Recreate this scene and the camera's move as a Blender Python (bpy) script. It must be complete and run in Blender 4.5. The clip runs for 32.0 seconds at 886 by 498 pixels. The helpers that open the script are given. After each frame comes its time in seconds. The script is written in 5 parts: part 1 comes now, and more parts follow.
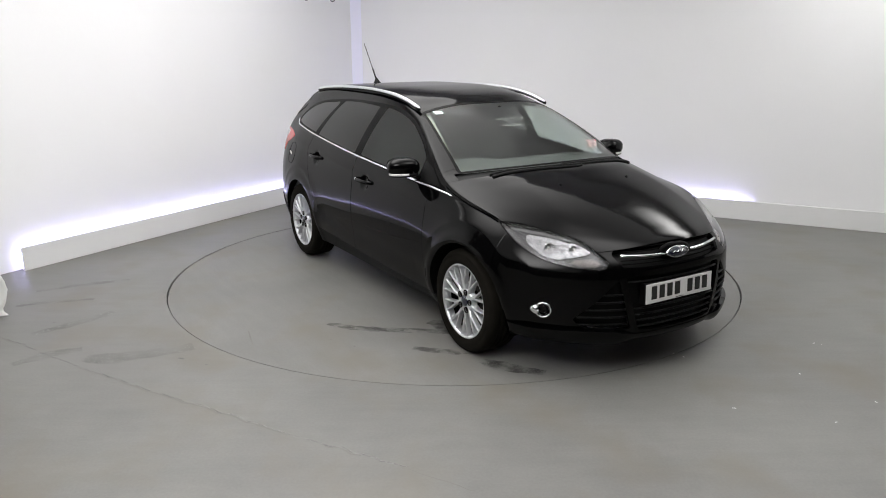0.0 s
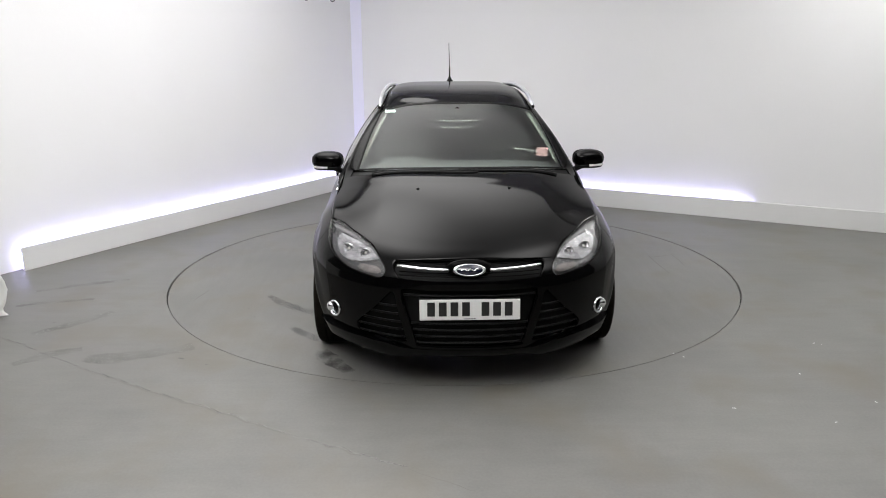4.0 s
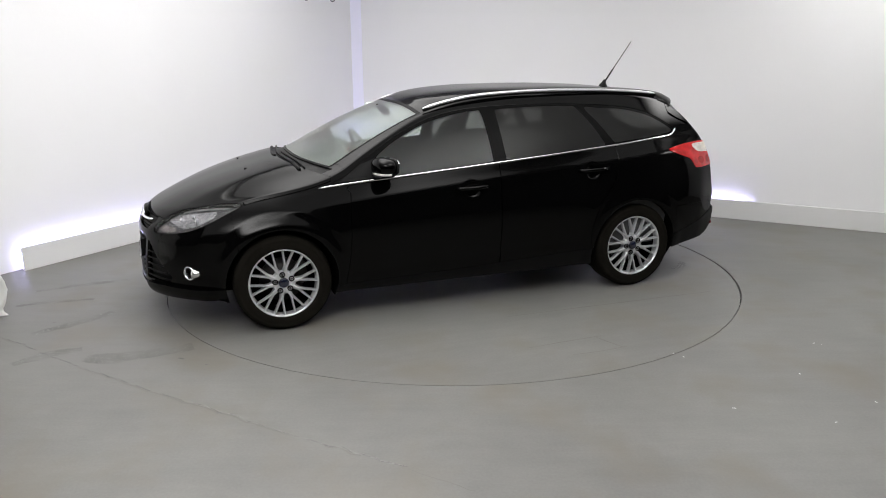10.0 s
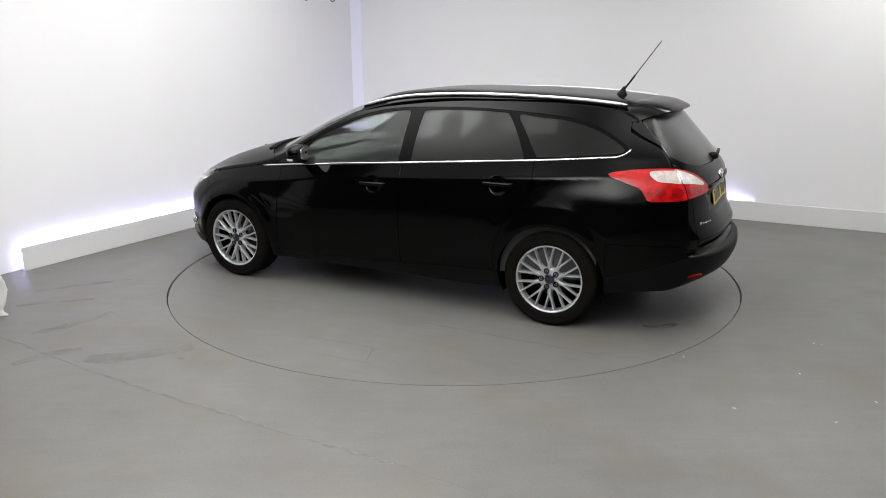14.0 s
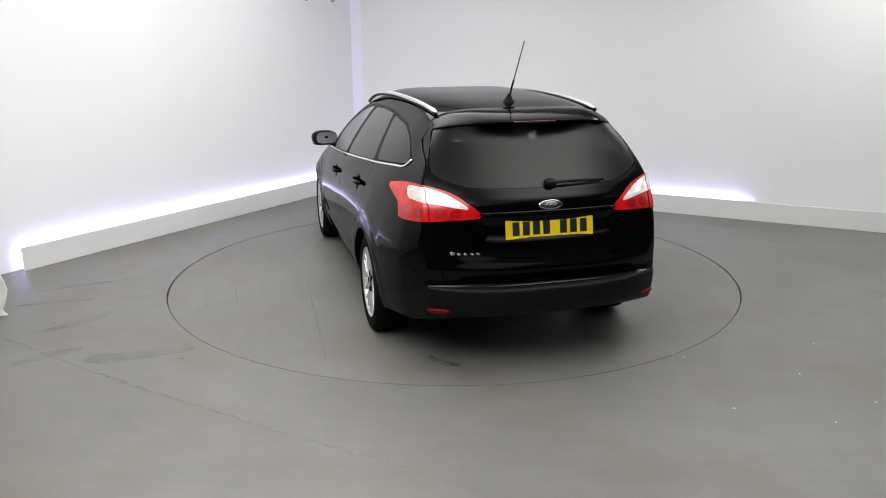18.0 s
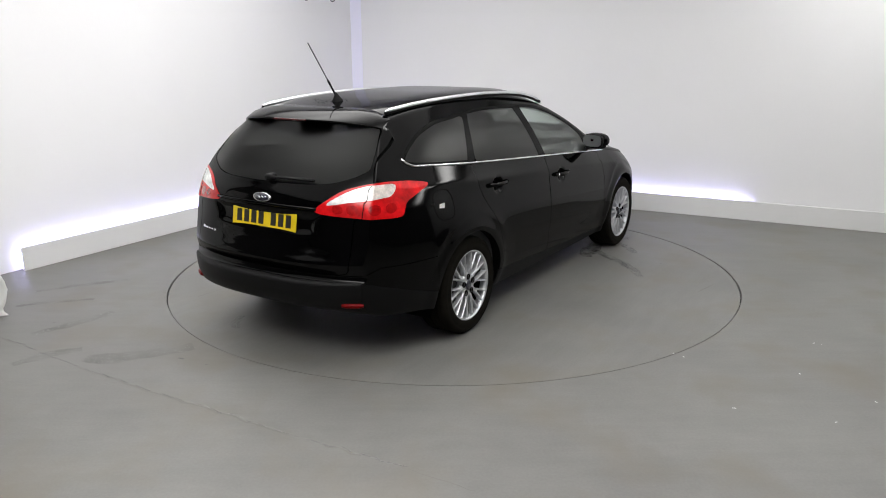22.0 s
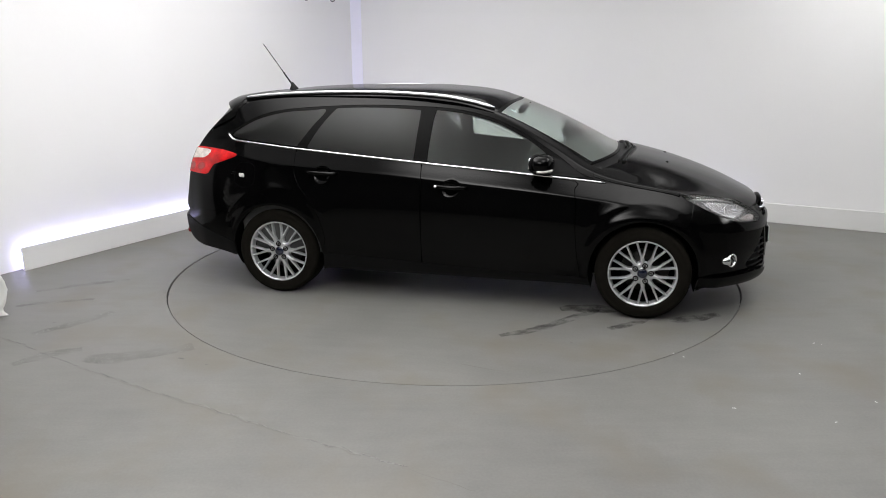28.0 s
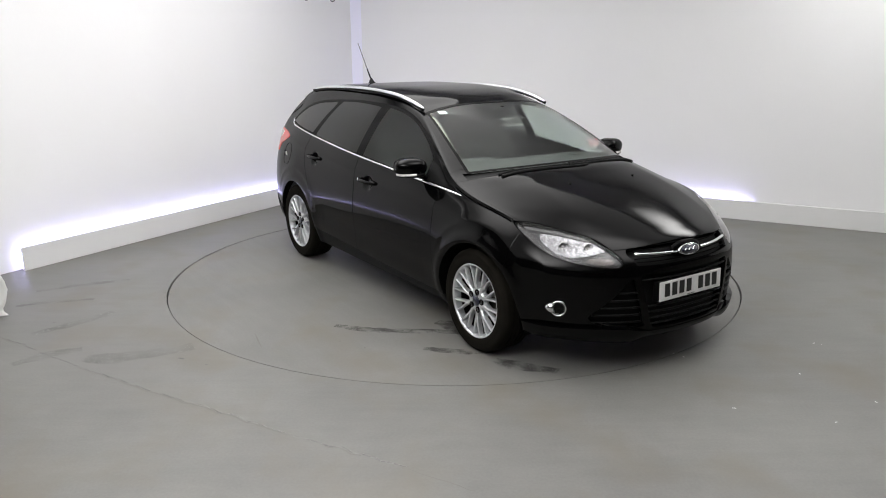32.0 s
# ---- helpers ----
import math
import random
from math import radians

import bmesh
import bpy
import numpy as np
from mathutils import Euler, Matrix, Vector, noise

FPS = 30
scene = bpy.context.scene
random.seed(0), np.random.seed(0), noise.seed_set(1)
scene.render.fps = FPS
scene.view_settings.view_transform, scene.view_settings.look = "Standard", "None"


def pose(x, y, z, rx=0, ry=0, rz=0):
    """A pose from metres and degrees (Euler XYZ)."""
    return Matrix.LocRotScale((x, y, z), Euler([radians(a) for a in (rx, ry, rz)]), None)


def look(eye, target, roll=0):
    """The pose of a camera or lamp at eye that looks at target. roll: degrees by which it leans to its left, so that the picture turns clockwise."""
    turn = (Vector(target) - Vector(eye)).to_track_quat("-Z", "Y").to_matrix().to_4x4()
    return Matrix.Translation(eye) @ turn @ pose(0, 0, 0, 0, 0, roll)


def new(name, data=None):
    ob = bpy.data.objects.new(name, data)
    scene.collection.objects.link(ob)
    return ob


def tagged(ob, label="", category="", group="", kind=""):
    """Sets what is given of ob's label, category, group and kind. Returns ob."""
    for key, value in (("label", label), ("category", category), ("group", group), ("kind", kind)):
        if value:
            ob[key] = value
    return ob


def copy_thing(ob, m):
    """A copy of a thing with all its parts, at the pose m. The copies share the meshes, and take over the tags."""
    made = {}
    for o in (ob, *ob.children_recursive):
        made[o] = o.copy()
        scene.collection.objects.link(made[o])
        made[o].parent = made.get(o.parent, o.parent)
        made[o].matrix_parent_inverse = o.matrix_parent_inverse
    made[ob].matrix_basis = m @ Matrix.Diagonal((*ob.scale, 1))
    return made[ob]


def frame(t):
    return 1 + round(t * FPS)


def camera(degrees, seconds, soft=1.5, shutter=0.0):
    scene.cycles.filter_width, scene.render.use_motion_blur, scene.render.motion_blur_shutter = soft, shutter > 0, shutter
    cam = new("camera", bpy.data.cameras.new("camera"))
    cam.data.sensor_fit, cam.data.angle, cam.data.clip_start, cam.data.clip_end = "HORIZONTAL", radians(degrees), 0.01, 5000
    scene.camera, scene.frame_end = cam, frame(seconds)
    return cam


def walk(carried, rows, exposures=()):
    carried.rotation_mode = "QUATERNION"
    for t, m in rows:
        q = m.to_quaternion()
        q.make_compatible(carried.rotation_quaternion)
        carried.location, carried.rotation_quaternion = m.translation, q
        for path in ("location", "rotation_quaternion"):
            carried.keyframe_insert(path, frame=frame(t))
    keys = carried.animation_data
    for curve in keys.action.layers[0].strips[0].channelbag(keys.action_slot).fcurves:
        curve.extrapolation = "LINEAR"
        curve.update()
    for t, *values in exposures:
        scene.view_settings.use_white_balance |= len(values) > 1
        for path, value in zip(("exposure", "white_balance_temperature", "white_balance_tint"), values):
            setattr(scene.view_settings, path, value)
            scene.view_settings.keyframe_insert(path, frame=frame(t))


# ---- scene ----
# ---- the camera, which stands still ----
cam = camera(60.07, 32.0, soft=1.0)
EYE = Vector((0.0, -6.111, 1.810))
YAW, PITCH, ROLL = 0.0129, -0.2607, -0.0065
AHEAD = Vector((-math.sin(YAW) * math.cos(PITCH), math.cos(YAW) * math.cos(PITCH), math.sin(PITCH)))
STAND = look(EYE, EYE + AHEAD, math.degrees(ROLL))
walk(cam, [(0, STAND), (32, STAND)])

# ---- light: a windowless studio, lit by added unseen ceiling panels and a cool strip behind the skirting ----
world = bpy.data.worlds.new("world")
scene.world = world
world.use_nodes = True
world.node_tree.nodes["Background"].inputs[0].default_value = (0.02, 0.02, 0.022, 1)
world.node_tree.nodes["Background"].inputs[1].default_value = 0.2
scene.view_settings.exposure = 0.32
WALL_FILL_GLOW = 12.5
SOFT_GLOW = 7.0
SHEET_GLOW = 0.60
STRIP_GLOW = 17.0
# made-up glow spots of the ceiling sheet: x, y, glow over the middle, radius at which it has faded out
GLOW_SPOTS = [(-1.5, -0.85, 4.7, 1.9), (1.7, -2.35, 4.2, 1.7), (-1.3, -4.9, 9.0, 2.1), (-0.6, 1.2, 2.5, 2.9)]
SHEET_AT, SHEET_TURN, SHEET_SIZE = (-0.72, -2.79), 62.0, (8.6, 7.2)


# ---- materials ----
def node_mat(name):
    m = bpy.data.materials.new(name)
    m.use_nodes = True
    return m, m.node_tree.nodes, m.node_tree.links, m.node_tree.nodes["Principled BSDF"]


def mat(name, color, rough=0.5, metal=0.0, vary=0.08, scale=3.0, fine=60.0, bump=0.0, coat=0.0, spec=0.5, rough_vary=0.0, coat_ior=1.5, coat_rough=0.06):
    """A surface with stains at one scale and grain at another."""
    m, n, l, b = node_mat(name)
    b.inputs["Metallic"].default_value = metal
    b.inputs["Roughness"].default_value = rough
    b.inputs["Coat Weight"].default_value = coat
    b.inputs["Coat Roughness"].default_value = coat_rough
    b.inputs["Coat IOR"].default_value = coat_ior
    b.inputs["Specular IOR Level"].default_value = spec
    tc = n.new("ShaderNodeTexCoord")
    big, small = n.new("ShaderNodeTexNoise"), n.new("ShaderNodeTexNoise")
    big.inputs["Scale"].default_value, big.inputs["Detail"].default_value = scale, 4
    small.inputs["Scale"].default_value, small.inputs["Detail"].default_value = fine, 3
    l.new(tc.outputs["Object"], big.inputs["Vector"])
    l.new(tc.outputs["Object"], small.inputs["Vector"])
    add = n.new("ShaderNodeMath")
    add.operation = "MULTIPLY_ADD"
    add.inputs[1].default_value = 0.35
    l.new(small.outputs["Fac"], add.inputs[0])
    l.new(big.outputs["Fac"], add.inputs[2])
    ramp = n.new("ShaderNodeMapRange")
    ramp.inputs["From Min"].default_value, ramp.inputs["From Max"].default_value = 0.35, 1.0
    ramp.inputs["To Min"].default_value, ramp.inputs["To Max"].default_value = 1 - vary, 1 + vary
    l.new(add.outputs[0], ramp.inputs["Value"])
    mul = n.new("ShaderNodeVectorMath")
    mul.operation = "SCALE"
    mul.inputs[0].default_value = color
    l.new(ramp.outputs[0], mul.inputs["Scale"])
    l.new(mul.outputs[0], b.inputs["Base Color"])
    if rough_vary:
        rr = n.new("ShaderNodeMapRange")
        rr.inputs["From Min"].default_value, rr.inputs["From Max"].default_value = 0.3, 0.7
        rr.inputs["To Min"].default_value, rr.inputs["To Max"].default_value = rough - rough_vary, rough + rough_vary
        l.new(big.outputs["Fac"], rr.inputs["Value"])
        l.new(rr.outputs[0], b.inputs["Roughness"])
    if bump:
        bp = n.new("ShaderNodeBump")
        bp.inputs["Strength"].default_value, bp.inputs["Distance"].default_value = 0.4, bump
        l.new(small.outputs["Fac"], bp.inputs["Height"])
        l.new(bp.outputs[0], b.inputs["Normal"])
    return m


def glow_mat(name, color, strength):
    m, n, l, b = node_mat(name)
    b.inputs["Base Color"].default_value = (*color, 1)
    b.inputs["Emission Color"].default_value = (*color, 1)
    b.inputs["Emission Strength"].default_value = strength
    return m


def fading_glow(name, color, strength, near=0.4, far=3.6, shape=(1, 1, 1)):
    """An added fill panel, brightest in the middle and fading outwards to keep its reflections soft."""
    m, n, l, b = node_mat(name)
    b.inputs["Base Color"].default_value = (0.75, 0.75, 0.74, 1)
    b.inputs["Emission Color"].default_value = (*color, 1)
    tc, mp, ln, mr = n.new("ShaderNodeTexCoord"), n.new("ShaderNodeMapping"), n.new("ShaderNodeVectorMath"), n.new("ShaderNodeMapRange")
    mp.inputs["Scale"].default_value = shape
    ln.operation, mr.interpolation_type = "LENGTH", "SMOOTHSTEP"
    mr.inputs["From Min"].default_value, mr.inputs["From Max"].default_value = near, far
    mr.inputs["To Min"].default_value, mr.inputs["To Max"].default_value = strength, strength * 0.012
    l.new(tc.outputs["Object"], mp.inputs["Vector"])
    l.new(mp.outputs[0], ln.inputs[0])
    l.new(ln.outputs["Value"], mr.inputs["Value"])
    l.new(mr.outputs[0], b.inputs["Emission Strength"])
    return m


def glowing_sheet(name, color):
    """An unseen ceiling sheet added as the main light, brighter around each of its glow spots."""
    m, n, l, b = node_mat(name)
    b.inputs["Base Color"].default_value = (0.10, 0.10, 0.10, 1)
    b.inputs["Emission Color"].default_value = (*color, 1)
    tc = n.new("ShaderNodeTexCoord")
    total = None
    back = Matrix.Rotation(-radians(SHEET_TURN), 3, "Z")
    for x, y, glow, far in GLOW_SPOTS:
        c = back @ Vector((x - SHEET_AT[0], y - SHEET_AT[1], 0))
        flat, dist, mr, add = n.new("ShaderNodeVectorMath"), n.new("ShaderNodeVectorMath"), n.new("ShaderNodeMapRange"), n.new("ShaderNodeMath")
        flat.operation, dist.operation, mr.interpolation_type = "MULTIPLY", "DISTANCE", "SMOOTHSTEP"
        flat.inputs[1].default_value = (1, 1, 0)
        dist.inputs[1].default_value = c
        mr.inputs["From Min"].default_value, mr.inputs["From Max"].default_value = 0.2, far
        mr.inputs["To Min"].default_value, mr.inputs["To Max"].default_value = glow, 0.0
        l.new(tc.outputs["Object"], flat.inputs[0])
        l.new(flat.outputs[0], dist.inputs[0])
        l.new(dist.outputs["Value"], mr.inputs["Value"])
        l.new(mr.outputs[0], add.inputs[0])
        add.inputs[1].default_value = SHEET_GLOW
        if total is not None:
            l.new(total, add.inputs[1])
        total = add.outputs[0]
    l.new(total, b.inputs["Emission Strength"])
    return m


def glass_mat(name, tint, ior=1.5, haze=0.30):
    """A thin pane: it lets the light through, tinted, and mirrors more towards grazing angles."""
    m, n, l, b = node_mat(name)
    n.remove(b)
    tr, gl, lw, pw, ma, mx = (n.new(k) for k in ("ShaderNodeBsdfRefraction", "ShaderNodeBsdfGlossy", "ShaderNodeLayerWeight", "ShaderNodeMath", "ShaderNodeMath", "ShaderNodeMixShader"))
    tr.inputs["Color"].default_value = (*tint, 1)
    tr.inputs["IOR"].default_value, tr.inputs["Roughness"].default_value = 1.015, haze
    gl.inputs["Roughness"].default_value = 0.28
    lw.inputs["Blend"].default_value = 0.5
    f0 = ((ior - 1) / (ior + 1)) ** 2
    pw.operation, ma.operation = "POWER", "MULTIPLY_ADD"
    pw.inputs[1].default_value = 5.0
    ma.inputs[1].default_value, ma.inputs[2].default_value = 1 - f0, f0
    l.new(lw.outputs["Facing"], pw.inputs[0])
    l.new(pw.outputs[0], ma.inputs[0])
    l.new(ma.outputs[0], mx.inputs[0])
    l.new(tr.outputs[0], mx.inputs[1])
    l.new(gl.outputs[0], mx.inputs[2])
    l.new(mx.outputs[0], n["Material Output"].inputs["Surface"])
    return m


def painted_floor(name, stains=False):
    """Grey floor paint: broad scuffs, fine speckle; with stains, wet tyre smears and faint rust rings in the thing's own space."""
    m, n, l, b = node_mat(name)
    tc = n.new("ShaderNodeTexCoord")
    vec = tc.outputs["Object"]

    def noise_of(scale, detail=4, stretch=None):
        t = n.new("ShaderNodeTexNoise")
        t.inputs["Scale"].default_value, t.inputs["Detail"].default_value = scale, detail
        if stretch:
            mp = n.new("ShaderNodeMapping")
            mp.inputs["Scale"].default_value = stretch
            l.new(vec, mp.inputs["Vector"])
            l.new(mp.outputs[0], t.inputs["Vector"])
        else:
            l.new(vec, t.inputs["Vector"])
        return t.outputs["Fac"]

    def math_of(op, a, c, clamp=False):
        t = n.new("ShaderNodeMath")
        t.operation, t.use_clamp = op, clamp
        for i, v in enumerate((a, c)):
            if isinstance(v, (int, float)):
                t.inputs[i].default_value = v
            else:
                l.new(v, t.inputs[i])
        return t.outputs[0]

    broad, mid, fine = noise_of(0.9, 5), noise_of(5, 6), noise_of(70, 3)
    streak = noise_of(2.2, 6, (1.0, 7.0, 1.0))
    fac = math_of("ADD", math_of("MULTIPLY", broad, 0.60), math_of("ADD", math_of("MULTIPLY", mid, 0.38), math_of("ADD", math_of("MULTIPLY", fine, 0.26), math_of("MULTIPLY", streak, 0.18))))
    fac = math_of("ADD", fac, 0.305)
    grey = n.new("ShaderNodeVectorMath")
    grey.operation = "SCALE"
    grey.inputs[0].default_value = FLOOR_GREY
    l.new(fac, grey.inputs["Scale"])
    col = grey.outputs[0]
    rough = math_of("ADD", 0.38, math_of("MULTIPLY", mid, 0.16))
    # warm drips of dried dirt
    dirt = n.new("ShaderNodeMapRange")
    dirt.inputs["From Min"].default_value, dirt.inputs["From Max"].default_value = 0.50, 0.74
    l.new(noise_of(1.7, 7), dirt.inputs["Value"])
    mixd = n.new("ShaderNodeMix")
    mixd.data_type = "RGBA"
    mixd.inputs["B"].default_value = (0.126, 0.112, 0.086, 1)
    l.new(math_of("MULTIPLY", dirt.outputs[0], 0.75), mixd.inputs["Factor"])
    l.new(col, mixd.inputs["A"])
    col = mixd.outputs["Result"]
    l.new(col, b.inputs["Base Color"])
    l.new(rough, b.inputs["Roughness"])
    b.inputs["Specular IOR Level"].default_value = 0.35
    bp = n.new("ShaderNodeBump")
    bp.inputs["Strength"].default_value, bp.inputs["Distance"].default_value = 0.15, 0.002
    l.new(mid, bp.inputs["Height"])
    l.new(bp.outputs[0], b.inputs["Normal"])
    return m


FLOOR_GREY = (0.144, 0.1425, 0.1345)
M_FLOOR = painted_floor("grey_floor_paint")
M_WALL = mat("white_wall_paint", (0.80, 0.80, 0.81), 0.6, vary=0.025, scale=0.8, fine=90, bump=0.0006)
M_SKIRT = mat("white_skirting_paint", (0.70, 0.70, 0.70), 0.45, vary=0.03, scale=1.5, fine=120, bump=0.0004)
M_CEIL = mat("white_ceiling_paint", (0.80, 0.80, 0.80), 0.8, vary=0.04)
M_DARKWALL = mat("dark_grey_wall_paint", (0.035, 0.035, 0.037), 0.7, vary=0.06)
M_STRIP = glow_mat("cool_light_strip", (0.58, 0.56, 1.0), STRIP_GLOW)
M_SHEET = glowing_sheet("added_ceiling_glow", (1.0, 0.985, 0.972))
M_WALL_FILL = fading_glow("wall_washer_diffuser", (1.0, 0.99, 0.97), WALL_FILL_GLOW, 0.1, 1.0, (0.72, 1.8, 0.0))
M_SOFT_WALL_FILL = fading_glow("soft_added_wall_fill", (1.0, 0.99, 0.97), SOFT_GLOW, 0.1, 1.0, (0.72, 1.8, 0.0))
M_PIT = mat("black_pit", (0.02, 0.02, 0.02), 0.9)


# ---- mesh helpers ----
def mesh_of(name, verts, faces, material=None, smooth=False):
    me = bpy.data.meshes.new(name)
    me.from_pydata([tuple(map(float, v)) for v in verts], [], [tuple(map(int, f)) for f in faces])
    if material:
        me.materials.append(material)
    if smooth:
        me.polygons.foreach_set("use_smooth", [True] * len(me.polygons))
    me.update()
    return me


def bm_mesh(name, bm, material=None, smooth=False):
    bmesh.ops.recalc_face_normals(bm, faces=bm.faces)
    me = bpy.data.meshes.new(name)
    bm.to_mesh(me)
    bm.free()
    if material:
        me.materials.append(material)
    if smooth:
        me.polygons.foreach_set("use_smooth", [True] * len(me.polygons))
    return me


def part(name, me, parent, label="", at=None):
    ob = new(name, me)
    ob.parent = parent
    if at is not None:
        ob.matrix_basis = at
    return tagged(ob, label=label) if label else ob


def add_box(bm, size, m=None, bevel=0.0, seg=2):
    r = bmesh.ops.create_cube(bm, size=1.0)
    vs = r["verts"]
    bmesh.ops.scale(bm, vec=size, verts=vs)
    if bevel:
        es = list({e for v in vs for e in v.link_edges})
        out = bmesh.ops.bevel(bm, geom=es, offset=bevel, segments=seg, affect="EDGES", profile=0.5)
        vs = list({v for f in out["faces"] for v in f.verts} | {v for v in vs if v.is_valid})
    if m is not None:
        bmesh.ops.transform(bm, matrix=m, verts=vs)
    return vs


def box_mesh(name, size, material, m=None, bevel=0.004, seg=2, smooth=False):
    bm = bmesh.new()
    add_box(bm, size, m, bevel, seg)
    return bm_mesh(name, bm, material, smooth)


def lathe(name, profile, material, steps=48, axis="Y", smooth=True):
    """Turns (radius, height) pairs about an axis."""
    vs, fs = [], []
    k = len(profile)
    for i in range(steps):
        a = 2 * math.pi * i / steps
        for r, h in profile:
            p = (r * math.cos(a), h, r * math.sin(a)) if axis == "Y" else (r * math.cos(a), r * math.sin(a), h)
            vs.append(p)
    for i in range(steps):
        j = (i + 1) % steps
        for q in range(k - 1):
            fs.append((i * k + q, j * k + q, j * k + q + 1, i * k + q + 1))
    return mesh_of(name, vs, fs, material, smooth)


def tube(name, pts, radius, material, sides=8, closed=False, taper=None, flat=1.0):
    """A round bar through points."""
    pts = [Vector(p) for p in pts]
    vs, fs = [], []
    for i, p in enumerate(pts):
        a = pts[i - 1] if (i or closed) else p
        b = pts[(i + 1) % len(pts)] if (i < len(pts) - 1 or closed) else p
        t = (b - a).normalized()
        side = t.cross(Vector((0, 0, 1)))
        side = side.normalized() if side.length > 1e-4 else Vector((1, 0, 0))
        up = side.cross(t)
        r = radius * (taper(i / (len(pts) - 1)) if taper else 1)
        for k in range(sides):
            q = 2 * math.pi * k / sides
            vs.append(p + side * r * math.cos(q) + up * r * flat * math.sin(q))
    m = len(pts)
    for i in range(m if closed else m - 1):
        for k in range(sides):
            a, b = i * sides + k, i * sides + (k + 1) % sides
            c, d = ((i + 1) % m) * sides + (k + 1) % sides, ((i + 1) % m) * sides + k
            fs.append((a, b, c, d))
    if not closed:
        fs += [tuple(range(sides))[::-1], tuple((m - 1) * sides + k for k in range(sides))]
    return mesh_of(name, vs, fs, material, True)


# ---- the room ----
CORNER = Vector((-1.221, 4.089, 0))
D_LEFT = Vector((math.cos(math.radians(240.04)), math.sin(math.radians(240.04)), 0))
D_RIGHT = Vector((math.cos(math.radians(-27.7)), math.sin(math.radians(-27.7)), 0))
N_LEFT = Vector((-D_LEFT.y, D_LEFT.x, 0))          # into the room
N_RIGHT = Vector((D_RIGHT.y, -D_RIGHT.x, 0))
GAP = 0.075                                         # skirting board stands this far before the wall
HIGH = 3.4
KINK = CORNER - (D_LEFT + D_RIGHT) * (GAP / (N_LEFT.dot(D_RIGHT)))
END_L = KINK + D_LEFT * 6.2
FAR_L, FAR_R = KINK + D_LEFT * 11.5, KINK + D_RIGHT * 11.0
FAR_N = FAR_L + (FAR_R - KINK)
ROOM = [KINK, FAR_L, FAR_N, FAR_R]
TABLE_R = 2.243


def wall_mesh(name, a, b, out, material, thick=0.15, z0=0.0, z1=HIGH):
    o = out * thick
    v = [a, b, b + o, a + o]
    vs = [(p.x, p.y, z0) for p in v] + [(p.x, p.y, z1) for p in v]
    me = mesh_of(name, vs, [(0, 1, 2, 3), (4, 7, 6, 5), (0, 4, 5, 1), (1, 5, 6, 2), (2, 6, 7, 3), (3, 7, 4, 0)], material)
    bm = bmesh.new()
    bm.from_mesh(me)
    bmesh.ops.recalc_face_normals(bm, faces=bm.faces)
    bm.to_mesh(me)
    bm.free()
    return me


def build_room():
    for name, a, b, out, m, label in (
            ("wall_left", KINK, END_L, -N_LEFT, M_WALL, "smooth white painted studio wall"),
            # out of view, added dark so the doors mirror less white
            ("wall_left_beyond", END_L, FAR_L, -N_LEFT, M_DARKWALL, "unseen dark grey wall, added to darken reflections"),
            ("wall_right", KINK, FAR_R, -N_RIGHT, M_WALL, "smooth white painted studio wall"),
            ("wall_behind", FAR_L, FAR_N, -D_LEFT * -1, M_DARKWALL, "plain dark grey wall behind the camera"),
            ("wall_beside", FAR_R, FAR_N, D_RIGHT, M_DARKWALL, "plain dark grey wall beside the camera")):
        tagged(new(name, wall_mesh(name, a, b, out, m)), label=label, category="wall", kind="structure")
    # floor sheet with the round hole for the turntable
    n = 256
    vs, fs = [], []
    edges = list(zip(ROOM, ROOM[1:] + ROOM[:1]))
    for i in range(n):
        a = 2 * math.pi * i / n
        d = Vector((math.cos(a), math.sin(a)))
        far = 99
        for p, q in edges:
            e = q - p
            den = d.x * e.y - d.y * e.x
            if abs(den) > 1e-9:
                t = (p.x * e.y - p.y * e.x) / den
                u = (p.x * d.y - p.y * d.x) / den
                if t > 0 and -1e-6 <= u <= 1 + 1e-6:
                    far = min(far, t)
        # the hole lies a little off the table's middle: its gap closes towards the viewer
        q = min(1.0, max(0.0, (d.y + 0.50) / 0.28))
        hole = TABLE_R - 0.003 + 0.011 * q * q * (3 - 2 * q)
        vs += [(d.x * hole, d.y * hole, -0.03), (d.x * hole, d.y * hole, -0.002), (d.x * (hole + 0.002), d.y * (hole + 0.002), 0), (d.x * (far + 0.1), d.y * (far + 0.1), 0)]
    for i in range(n):
        j = (i + 1) % n
        for k in range(3):
            fs.append((4 * i + k, 4 * i + k + 1, 4 * j + k + 1, 4 * j + k))
    tagged(new("floor", mesh_of("floor", vs, fs, M_FLOOR)), label="scuffed grey painted concrete studio floor", category="floor", kind="structure")
    pit = [(math.cos(2 * math.pi * i / 64) * 2.5, math.sin(2 * math.pi * i / 64) * 2.5, -0.05) for i in range(64)]
    tagged(new("floor_pit", mesh_of("floor_pit", pit, [tuple(range(64))], M_PIT)), label="dark pit under the turntable gap", category="floor", kind="structure")
    # ceiling
    out = [p + (p - Vector((0.4, -3.5, 0))).normalized() * 0.1 for p in ROOM]
    vs = [(p.x, p.y, HIGH) for p in out] + [(p.x, p.y, HIGH + 0.2) for p in out]
    tagged(new("ceiling", mesh_of("ceiling", vs, [(0, 1, 2, 3), (7, 6, 5, 4), (0, 4, 5, 1), (1, 5, 6, 2), (2, 6, 7, 3), (3, 7, 4, 0)], M_CEIL)), label="plain white ceiling above the view", category="ceiling", kind="structure")


